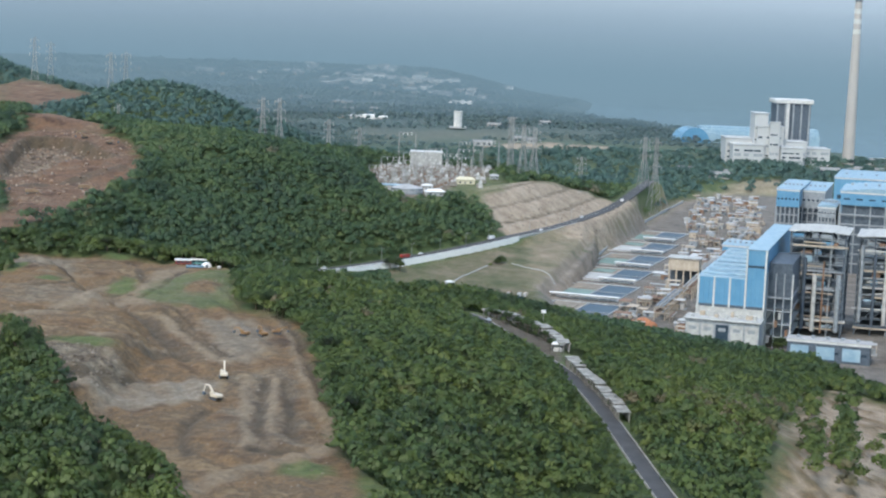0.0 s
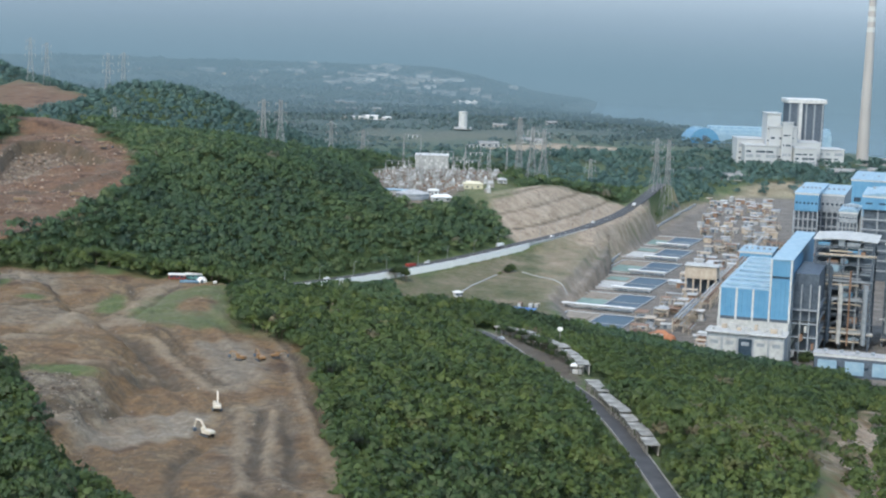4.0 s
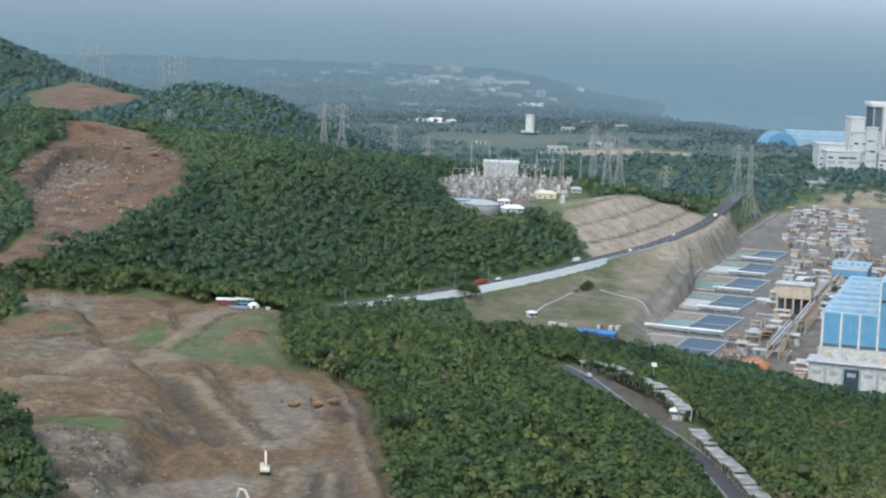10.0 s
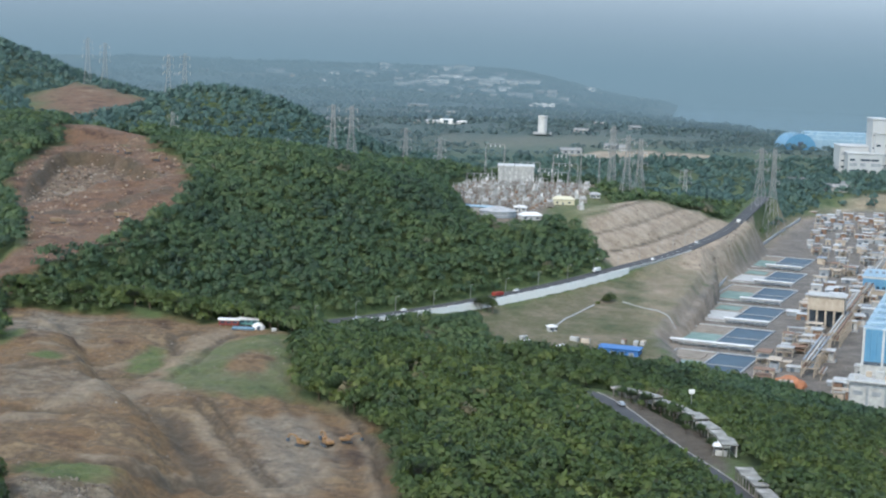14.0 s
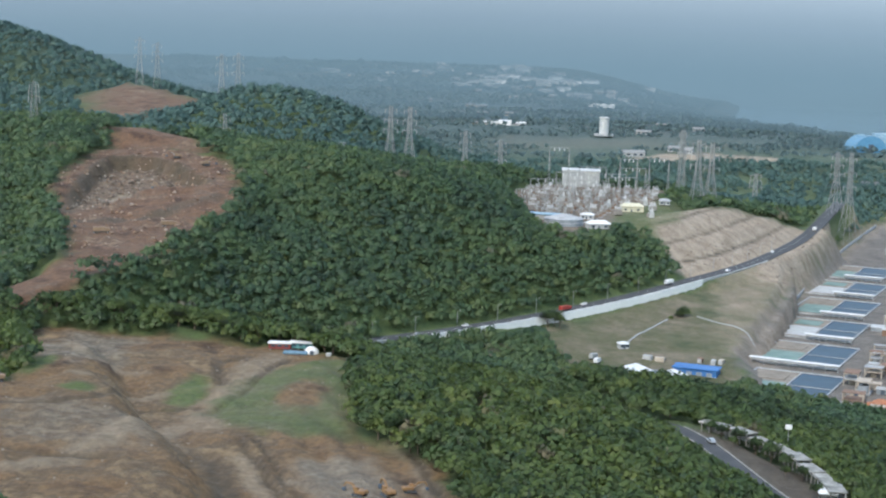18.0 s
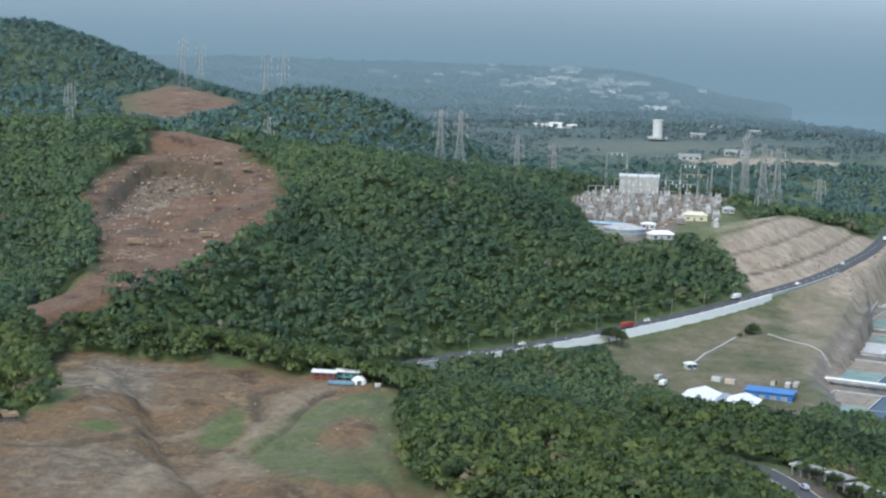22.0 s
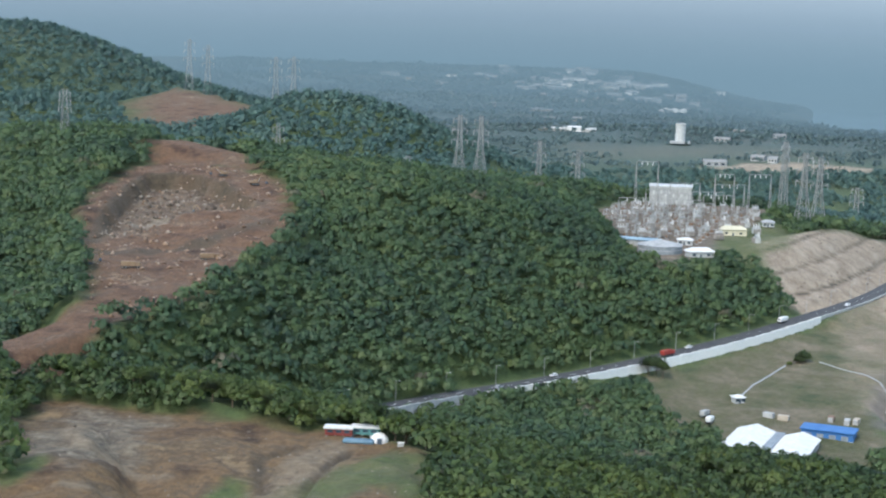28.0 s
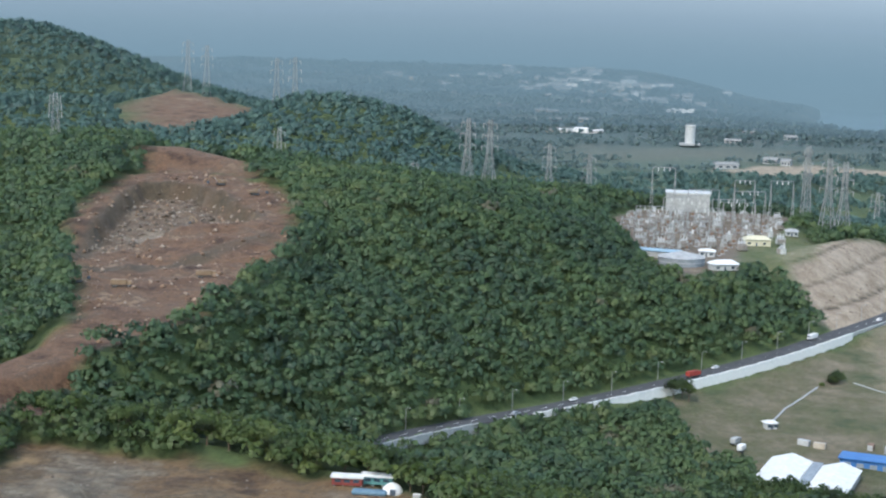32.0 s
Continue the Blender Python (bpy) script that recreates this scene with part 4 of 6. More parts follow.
def big_shed(name, x, y, w, d, z0, z1, wall, roof, label, arched=0.0, turn=TURN, open_below=0.0):
    """A large clad building: walls in panels, an eaves strip, a roof of ribs, a row of windows."""
    ob = thing(name, x, y, z0, turn, label, "industrial building")
    h = z1 - z0
    z_blue = h * open_below
    part("body", box(0, w, 0, d, z_blue, h), wall, ob)
    if open_below:
        part("lower_body", box(1, w - 1, 3, d, 0, z_blue - 0.01), dark_steel, ob, "dark lower structure")
        for k in range(6):
            part("column", box(w * k / 5 - 0.6, w * k / 5 + 0.6, 0.2, 1.4, 0, z_blue - 0.02), grey_steel, ob)
        for z in np.arange(8, z_blue - 3, 8):
            part("floor_beam", box(0, w, -0.3, 0.15, z, z + 1.2), grey_steel, ob)
    for k in range(max(3, int(w / 6))):
        n = max(3, int(w / 6))
        part("wall_panel", box(w * k / n + 0.25, w * (k + 1) / n - 0.25, -0.2, 0.02, z_blue + (h - z_blue) * 0.08, z_blue + (h - z_blue) * 0.92, bevel=0.05), wall, ob)
    part("fascia", box(-0.5, w + 0.5, -0.5, 0.1, h - 1.2, h + 0.1), white, ob)
    for k in range(6):
        part("window", box(w * (k + 0.25) / 6, w * (k + 0.75) / 6, -0.35, -0.15, z_blue + (h - z_blue) * 0.4, z_blue + (h - z_blue) * 0.52), glassy, ob)
    for k in range(12):
        top = h + 0.6 + arched * math.sin(math.pi * (k + 0.5) / 12)
        part("roof_sheet", box(-0.8 + (w + 1.6) * k / 12, -0.8 + (w + 1.6) * (k + 0.97) / 12, -0.6, d + 0.6, h + 0.12, top), roof, ob)
    for k in range(5):
        part("roof_vent", box(w * (0.1 + 0.18 * k), w * (0.1 + 0.18 * k) + 2, d * 0.4, d * 0.4 + 3, h + 0.7 + arched * 0.9, h + 2.2 + arched, bevel=0.1), grey_steel, ob)
    return ob


big_shed("coal_bunker", 297, 1480, 20, 110, 13, 68, blue, sky_roof, "tall blue-clad coal bunker with a pale roof", open_below=0.72)
big_shed("blue_boiler_hall", 320, 1500, 24, 100, 13, 66, grey_steel, sky_roof, "tall grey-clad boiler hall with a grey roof", open_below=0.7)
big_shed("fan_hall", 306, 1352, 14, 50, 13, 66, grey_steel, sky_roof, "grey-clad hall under an arched pale roof", 2.0, open_below=0.84)
big_shed("turbine_hall_far", 322, 1345, 60, 70, 13, 80, blue, sky_roof, "long blue-clad hall under an arched pale roof", 3.0, open_below=0.84)
big_shed("pump_house", 236, 1390, 26, 40, 13, 27, blue, sky_roof, "low blue-roofed pump house")
big_shed("coal_hall", 430, 1830, 90, 120, 13, 52, blue, sky_roof, "distant blue-clad power hall")
frontage = big_shed("switch_house", 206, 968, 48, 12, 13, 25, dark_steel, concrete, "grey switch house with pale blue roller doors")
for k in range(3):
    part("roller_door", box(2 + 15 * k, 12.5 + 15 * k, -0.6, -0.2, 1.5, 9.0, bevel=0.1), sky_roof, frontage, "pale blue roller door")
big_shed("beige_store", 262, 948, 22, 20, 13, 30, beige, beige, "plain beige store building")
# beige building with an open colonnade
store = thing("transformer_house", 171, 1243, 13, TURN, "beige concrete transformer house with an open colonnade", "building")
part("upper_storey", box(0, 23, 0, 14, 12, 21, bevel=0.1), beige, store)
part("roof_slab", box(-1, 24, -1, 15, 21.01, 21.8), pale, store)
part("back_wall", box(0, 23, 11, 14, 0, 11.98), dark_steel, store)
for k in range(5):
    part("column", box(0.1 + 5.45 * k, 1.3 + 5.45 * k, 0.3, 1.6, 0, 11.98), beige, store)


# ---- yard between the basins and the hall ----
def skid(x, y, turn, label, tone, seed):
    rng = random.Random(seed)
    ob = thing("equipment_skid", x, y, 13, turn, label, "plant equipment", "equipment skids")
    w, d = rng.uniform(7, 13), rng.uniform(5, 9)
    part("plinth", box(0, w, 0, d, 0, 0.8, bevel=0.1), concrete, ob)
    part("housing", box(w * 0.1, w * 0.6, d * 0.15, d * 0.8, 0.8, rng.uniform(3, 6.5), bevel=0.2), tone, ob)
    part("canopy", box(w * 0.05, w * 0.95, d * 0.05, d * 0.95, 6.6, 7.0), rng.choice((white, beige, pale)), ob)
    for cx in (w * 0.07, w * 0.93):
        for cy in (d * 0.07, d * 0.93):
            part("post", box(cx - 0.2, cx + 0.2, cy - 0.2, cy + 0.2, 0.8, 6.6), beige, ob)
    part("tank", tube(bmesh.new(), w * 0.78, d * 0.5, 0.8, rng.uniform(3.5, 5.5), d * 0.2, n=16), rng.choice((white, grey_steel, rust)), ob)
    return ob


def pipe_rack(x, y, turn, length, seed):
    rng = random.Random(seed)
    ob = thing("pipe_rack", x, y, 13, turn, "beige steel pipe rack carrying insulated pipes", "pipe rack", "pipe racks")
    for k in range(int(length / 9) + 1):
        bm = bmesh.new()
        for cx in (0, 7):
            beam(bm, (cx, 9 * k, 0), (cx, 9 * k, 9), 0.6)
        for z in (5, 9):
            beam(bm, (0, 9 * k, z), (7, 9 * k, z), 0.6)
        part("portal", bm, beige, ob)
    for k in range(6):
        bm = bmesh.new()
        z = 5.7 if k < 3 else 9.7
        beam(bm, (1 + 2.2 * (k % 3), -1, z), (1 + 2.2 * (k % 3), length + 1, z), rng.uniform(0.5, 1.1))
        part("pipe", bm, rng.choice((white, pale, grey_steel, rust)), ob)
    return ob


rng = random.Random(21)
for k in range(20):
    lx, ly = rng.uniform(30, 66), 14 + 22 * k
    x, y = from_plant(93, 1090, lx, ly)
    skid(x, y, TURN + rng.choice((0, 0, 90)), rng.choice(("beige sheltered pump skid with a small tank", "rust-stained equipment shelter on a concrete plinth")), rng.choice((beige, pale, grey_steel, rust)), k)
for k in range(14):
    lx, ly = rng.uniform(68, 120), 200 + 32 * k
    x, y = from_plant(93, 1090, lx, ly)
    skid(x, y, TURN, "pale equipment shelter among the plant pipework", rng.choice((beige, pale, grey_steel, white)), 60 + k)
for k in range(8):
    lx, ly = rng.uniform(64, 74) + (k % 2) * 16, -95 + 12 * k
    x, y = from_plant(93, 1090, lx, ly)
    skid(x, y, TURN, "beige equipment shelter by the turbine hall", rng.choice((beige, rust, pale)), 90 + k)
for k in range(5):
    pipe_rack(*from_plant(93, 1090, 48 + 3 * (k % 2), 10 + 95 * k), TURN, 78, k)
for k in range(3):
    pipe_rack(*from_plant(93, 1090, 84 + 14 * k, 190 + 50 * k), TURN, 90, 10 + k)
for k in range(7):
    x, y = from_plant(205, 990, rng.uniform(20, 110), rng.uniform(-20, 40))
    skid(x, y, TURN, "rusty pipework shelter below the boiler frames", rng.choice((rust, beige, grey_steel)), 120 + k)


def shelter(x, y, kind, seed):
    """One of the many small frames and sheds that crowd the yard."""
    rng = random.Random(seed)
    turn, w, d, h = TURN + rng.choice((0, 0, 0, 90)), rng.uniform(4, 12), rng.uniform(3, 8), rng.uniform(2.5, 8)
    if kind == 0:
        ob = thing("steel_frame", x, y, 13, turn, "open beige steel frame in the plant yard", "steel frame", "yard frames")
        for cx in (0, w):
            bm = bmesh.new()
            for cy in (0, d):
                beam(bm, (cx, cy, 0), (cx, cy, h), 0.55)
            for z in (h * 0.5, h):
                beam(bm, (cx, 0, z), (cx, d, z), 0.5)
            part("portal", bm, beige, ob)
        for z in (h * 0.5, h):
            part("deck", box(-0.6, w + 0.6, -0.4, d + 0.4, z + 0.26, z + 0.5), rng.choice((beige, concrete, rust)), ob)
        part("vessel", tube(bmesh.new(), w * 0.5, d * 0.5, 0, h * 0.48, d * 0.25, n=12), rng.choice((white, grey_steel, beige)), ob)
    elif kind == 1:
        ob = thing("yard_shed", x, y, 13, turn, rng.choice(("small flat-roofed beige shed in the plant yard", "small pale shed with a flat roof in the plant yard")), "shed", "yard sheds")
        part("wall", box(0, w, 0, d, 0, h * 0.7), rng.choice((beige, concrete, grey_steel, rust)), ob)
        part("roof", box(-0.5, w + 0.5, -0.5, d + 0.5, h * 0.7 + 0.01, h * 0.7 + 0.45), rng.choice((white, pale, beige, grey_steel, white)), ob)
        part("door", box(w * 0.3, w * 0.6, -0.12, 0.02, 0, 2.4), dark_steel, ob)
    else:
        ob = thing("pipe_bridge", x, y, 13, turn, "low beige pipe bridge with insulated pipes", "pipe bridge", "pipe bridges")
        for cx in (0, w, 2 * w):
            part("trestle", beam(beam(bmesh.new(), (cx, 0, 0), (cx, 0, h), 0.5), (cx, -1.6, h), (cx, 1.6, h), 0.5), beige, ob)
        for n, cy in enumerate((-1.1, 0, 1.1)):
            part("pipe", beam(bmesh.new(), (-1, cy, h + 0.6), (2 * w + 1, cy, h + 0.6), 0.5 + 0.25 * (n % 2)), (white, rust, beige)[(seed + n) % 3], ob)


rng = random.Random(77)
count = 0
for row in range(44):
    ly = -62 + 13.5 * row
    left = 27 - 0.055 * max(ly - 66, 0)
    right = 82 if ly < 60 else (60 if ly < 160 else 62 + 0.17 * (ly - 160))
    lx = left
    while lx < right - 5:
        if rng.random() < 0.66:
            x, y = from_plant(93, 1090, lx, ly + rng.uniform(-3, 3))
            if not (158 < x < 202 and 1225 < y < 1268):
                count += 1
                shelter(x, y, rng.choice((0, 0, 1, 1, 1, 2)), count)
        lx += rng.uniform(11, 19)
for row in range(22):
    for n in range(4):
        x, y = from_plant(93, 1090, -8 - 1.9 * row + 19 * n + rng.uniform(-6, 6), 535 + 16 * row + rng.uniform(-5, 5))
        count += 1
        shelter(x, y, rng.choice((1, 1, 1, 0)), count)
heap = thing("earth_heap", 131, 1058, 13, 0, "heap of orange-red earth at the plant's edge", "heap")
bm = bmesh.new()
bmesh.ops.create_icosphere(bm, subdivisions=3, radius=1)
for v in bm.verts:
    v.co = Vector((v.co.x * 9, v.co.y * 8, max(v.co.z, -0.1) * 5.5)) * (1 + 0.12 * math.sin(7 * v.co.x + 5 * v.co.y))
part("mound", bm, worn("orange_red_earth", (0.30, 0.12, 0.06), (0.42, 0.19, 0.10), 0.5, 0.95), heap)


# ---- settling basins ----
def basin(x, y, shallow, start, label, group="settling basins"):
    """A sunk twin basin: low kerbs, dark water in one half and a pale bed in the other, and a gallery across one end."""
    ob = thing("settling_basin", x, y, 13, TURN - 3, label, "water basin", group)
    for side in ((-0.8, 0, -1, 70), (24, 24.8, -1, 70), (48, 48.8, -1, 70)):
        part("basin_wall", box(side[0], side[1], side[2], side[3], 0.02, 0.9, bevel=0.06), concrete, ob)
    for y0 in (-1.8, 70):
        part("basin_wall", box(-0.8, 48.8, y0, y0 + 0.8, 0.02, 0.9, bevel=0.06), concrete, ob)
    part("water_surface", box(24.81, 47.99, -1, 70, 0.02, 0.35), deep, ob, "dark still water")
    part("bed", box(0.01, 23.99, -1, 70, 0.02, 0.25), slabby, ob, "dusty concrete bed")
    part("water_surface", box(3, 23, 6, 40, 0.26, 0.42, bevel=0.08), shallow, ob, "pale shallow pool")
    part("cover_slab", box(4, 20, 46, 62, 0.26, 0.7, bevel=0.1), slabby if shallow is teal else teal, ob)
    part("walkway", box(25, 47.9, 34, 34.6, 0.5, 0.8), concrete, ob)
    walk_roof = part("gallery", box(start, 51, -6.4, -4.2, 2.3, 3.6, bevel=0.2), white, ob, "long white covered gallery")
    part("gallery_roof", box(start - 1, 52, -7.2, -3.2, 3.61, 4.0, bevel=0.1), tarp, walk_roof)
    for k in range(8):
        at = start + 0.5 + (50 - start) * k / 7
        part("gallery_post", box(at, at + 0.5, -6.0, -5.5, 0.02, 2.3), concrete, walk_roof)
    return ob


slabby = worn("dusty_basin_floor", (0.17, 0.145, 0.115), (0.26, 0.225, 0.18), 0.12, 0.95)
for k in range(-1, 5):
    x, y = from_plant(78, 1172, -5 * k, 90 * k)
    basin(x, y, (teal, teal, pale, teal, pale, teal)[k + 1], 2 if k == 0 else 23, "twin concrete settling basin with a white covered gallery")

# ---- far works and plain ----
clean_white = worn("clean_white_render", (0.37, 0.39, 0.40), (0.43, 0.45, 0.46), 0.03, 0.8)
works = thing("white_power_house", 401, 2225, 30, 0, "white power station block with a dark boiler tower", "power station")
for k, (x0, x1, y0, y1, z1) in enumerate(((14, 50, 0, 50, 54), (11, 29, 5, 40, 71), (-24, 58, 20, 60, 36), (42, 84, 10, 50, 34), (46, 76, -8, 8, 27), (80, 118, 20, 60, 25), (-18, 24, -5, 20, 29), (30, 44, -4, 3, 60))):
    wing = part("wing", box(x0, x1, y0, y1, 0, z1, bevel=0.4), clean_white, works)
    part("parapet", box(x0 - 0.8, x1 + 0.8, y0 - 0.8, y1 + 0.8, z1 + 0.02, z1 + 1.6, bevel=0.2), clean_white, wing)
    for n in range(3):
        for u in range(3):
            a, b = (x0 + 1.5 + (x1 - x0 - 3) * (u + e) / 3 for e in (0.04, 0.96 - 0.22 * ((u + n + k) % 3)))
            part("window_band", box(a, b, y0 - 0.25, y0 + 0.1, z1 * (0.28 + 0.22 * n), z1 * (0.28 + 0.22 * n) + (1.8, 3.6, 2.4)[(n + k) % 3]), glassy if (n + k) % 3 != 1 else grey_steel, wing)
tower = part("boiler_tower", box(50, 97, 60, 100, 0, 84), dark_steel, works, "dark clad boiler tower")
part("tower_cap", box(47, 100, 57, 103, 84.01, 90, bevel=0.8), white, tower)
part("lift_shaft", box(63, 67, 56, 60, 0, 88), white, tower, "white lift shaft")
for k in range(5):
    part("column", box(50 + 11 * k, 52 + 11 * k, 58.5, 59.9, 0, 84), grey_steel, tower)
stack = thing("chimney", 557, 2300, 30, 0, "tall grey concrete chimney with white bands near its top", "chimney")
part("shaft", tube(bmesh.new(), 0, 0, 0, 226, 8.4, 4.7, 32), worn("smooth_grey_concrete", (0.33, 0.32, 0.31), (0.37, 0.36, 0.345), 0.02, 0.9), stack)
for z in (182, 196, 210):
    part("warning_band", tube(bmesh.new(), 0, 0, z, z + 6.5, 4.8 + (226 - z) * 0.0164, 4.8 + (219.5 - z) * 0.0164, 32), white, stack, "white warning band")
part("rim", tube(bmesh.new(), 0, 0, 226.02, 229, 5.0, 5.0, 32), dark_steel, stack)


def barrel(name, x, y, width, length, turn, mat, label, z=None):
    """A barrel-vaulted store: a ribbed shell, an end wall and a door."""
    ob = thing(name, x, y, z, turn, label, "coal store", "coal stores")
    bm = bmesh.new()
    n, r = 20, width / 2
    rows = [[bm.verts.new((r * math.cos(math.pi * k / n), yy, r * 1.02 * math.sin(math.pi * k / n))) for k in range(n + 1)] for yy in np.linspace(0, length, 12)]
    for a, b in zip(rows, rows[1:]):
        for k in range(n):
            bm.faces.new((a[k], a[k + 1], b[k + 1], b[k]))
    for row in (rows[0], rows[-1]):
        bm.faces.new(row)
    part("shell", bm, mat, ob)
    for yy in np.linspace(0.2, length, 9):
        bm = bmesh.new()
        for k in range(n):
            p, q = (((r + 0.3) * math.cos(math.pi * j / n), yy, (r + 0.3) * 1.02 * math.sin(math.pi * j / n)) for j in (k, k + 1))
            beam(bm, p, q, 0.5)
        part("rib", bm, sky_roof, ob)
    part("door", box(-4, 4, -0.5, 0.2, 0, 14, bevel=0.2), dark_steel, ob, "dark door opening")
    return ob


barrel("coal_store", 388, 2598, 50, 40, 12, blue, "dark blue barrel-vaulted coal store", 34)
long_store = thing("long_coal_store", 402, 2640, 34, 0, "long pale blue coal store roof", "coal store", "coal stores")
part("wall", box(0, 190, 0, 50, 0, 9), sky_roof, long_store)
for k in range(10):
    for n, (z0, z1, inset) in enumerate(((9.01, 16, 0), (16.01, 22, 6), (22.01, 26, 13))):
        part("roof_sheet", box(19 * k, 19 * k + 18.98, inset, 50 - inset, z0, z1, bevel=0.05), sky_roof, long_store)
silo = thing("water_tower", 17, 2718, 38, 0, "plain white cylindrical water tower", "water tower")
part("shaft", tube(bmesh.new(), 0, 0, 0, 25, 7, 7, 24), white, silo)
part("tank_rim", tube(bmesh.new(), 0, 0, 25.02, 28, 7.8, 7.2, 24), pale, silo)
part("plinth", box(-14, 14, -9, 9, 0, 3), concrete, silo)
market = thing("long_white_hall", -140, 2912, 34, 0, "long low white hall with a raised middle roof", "hall")
part("body", box(-35, 35, 0, 20, 0, 6), white, market)
part("middle", box(-10, 12, -3, 22, 0, 10, bevel=0.5), tarp, market)
for k in range(6):
    part("roof_bay", box(-35 + 11.7 * k, -24 + 11.7 * k, -1, 21, 6.02, 7.4 + (k % 2) * 0.8, bevel=0.3), tarp, market)


weathered_roof = worn("dull_grey_roofing", (0.20, 0.21, 0.21), (0.29, 0.29, 0.28), 0.3, 0.9)


def far_house(x, y, w, d, h, tone, label, windows=3):
    ob = thing("warehouse", x, y, None, random.uniform(-25, 25), label, "building", "distant warehouses")
    part("wall", box(0, w, 0, d, -2, h), tone, ob)
    bm = bmesh.new()
    v = [bm.verts.new(p) for p in ((-0.5, -0.5, h), (w + 0.5, -0.5, h), (w + 0.5, d + 0.5, h), (-0.5, d + 0.5, h), (-0.5, d / 2, h + d * 0.22), (w + 0.5, d / 2, h + d * 0.22))]
    for f in ((0, 1, 5, 4), (2, 3, 4, 5), (0, 4, 3), (1, 2, 5), (0, 3, 2, 1)):
        bm.faces.new([v[k] for k in f])
    part("roof", bm, concrete if tone is white else weathered_roof, ob)
    for k in range(windows):
        part("window", box(w * (0.15 + 0.3 * k), w * (0.3 + 0.3 * k), -0.2, 0.05, h * 0.3, h * 0.7), glassy, ob)


for k in range(44):
    y = random.uniform(2750, 4300)
    x = random.uniform(-0.20, 0.05) * y + random.gauss(0, 90)
    if off_edge(SEA, np.array([x]), np.array([y]))[0] > 90:
        far_house(x, y, random.uniform(8, 24), random.uniform(6, 11), random.uniform(3, 5), random.choice((concrete, beige, weathered_roof)), random.choice(("small white-roofed warehouse on the plain", "pale low building among distant trees")))
for k in range(60):
    y = random.uniform(3900, 4640)
    x = random.gauss(-0.045, 0.035) * y
    if off_edge(SEA, np.array([x]), np.array([y]))[0] > 90:
        far_house(x, y, random.uniform(12, 46), random.uniform(8, 14), random.uniform(4, 8), random.choice((tarp, pale, concrete)), "pale-roofed building in the distant hazy town", 0)
bright = thing("sawtooth_hall", 0, 3660, None, 0, "long white hall with a stepped roof on the far plain", "hall")
for k in range(6):
    part("roof_bay", box(9.0 * k, 9.0 * k + 8.8, 0, 14, -3, 4.5 + 2.0 * (k % 2), bevel=0.2), tarp, bright)
for x, y, w in ((330, 2080, 26), (352, 2092, 16), (300, 2130, 20), (40, 2450, 30), (100, 2500, 18), (120, 2480, 12), (480, 2160, 50), (540, 2200, 40), (590, 2330, 50)):
    far_house(x, y, w, 12, 6, concrete, "pale works building with a pale roof")

# ---- pylons ----
def pylon(height, base, label, arm=6.6, bar=0.30):
    """A lattice power pylon: four legs, bracing, three pairs of arms with insulators."""
    ob = new("pylon")
    tagged(ob, label, "pylon", "power pylons")
    waist, top = height * 0.55, 1.1
    wide = lambda z: base / 2 + (1.9 - base / 2) * z / waist if z < waist else 1.9 + (top - 1.9) * (z - waist) / (height - waist)
    for sx in (-1, 1):
        for sy in (-1, 1):
            bm = bmesh.new()
            for z0, z1 in ((0, waist), (waist, height)):
                beam(bm, (sx * wide(z0), sy * wide(z0), z0), (sx * wide(z1), sy * wide(z1), z1), bar)
            part("leg", bm, steel, ob)
    zs = [0]
    while zs[-1] < height - 2:
        zs.append(min(zs[-1] + max(3.0, 2.0 * wide(zs[-1])), height))
    for z0, z1 in zip(zs, zs[1:]):
        bm = bmesh.new()
        a, b = wide(z0), wide(z1)
        for s in (-1, 1):
            for p, q in (((-a, s * a, z0), (b, s * b, z1)), ((a, s * a, z0), (-b, s * b, z1)), ((s * a, -a, z0), (s * b, b, z1)), ((s * a, a, z0), (s * b, -b, z1)), ((-b, s * b, z1), (b, s * b, z1))):
                beam(bm, p, q, bar * 0.55)
        part("bracing", bm, steel, ob)
    for k, (z, reach) in enumerate(((height * 0.62, arm), (height * 0.77, arm * 0.94), (height * 0.92, arm * 0.84))):
        for s in (-1, 1):
            bm = bmesh.new()
            for sy in (-1, 1):
                beam(bm, (s * wide(z), sy * wide(z), z), (s * reach, 0, z + 0.8), bar * 0.9)
            beam(bm, (s * wide(z + 2.4), 0, z + 2.4), (s * reach, 0, z + 0.8), bar * 0.75)
            cross = part("cross_arm", bm, steel, ob)
            part("insulator", tube(bmesh.new(), s * (reach - 0.3), 0, z - 3.0, z + 0.7, 0.22, n=8), pale, cross)
    return ob


def pylon_row(kind, spots):
    """The first pylon of a kind and its copies, on the ground at x, y and turned."""
    for k, (x, y, turn) in enumerate(spots):
        m = pose(x, y, float(ground(x, y)), 0, 0, turn)
        if k:
            copy_thing(kind, m)
        else:
            kind.matrix_world = m


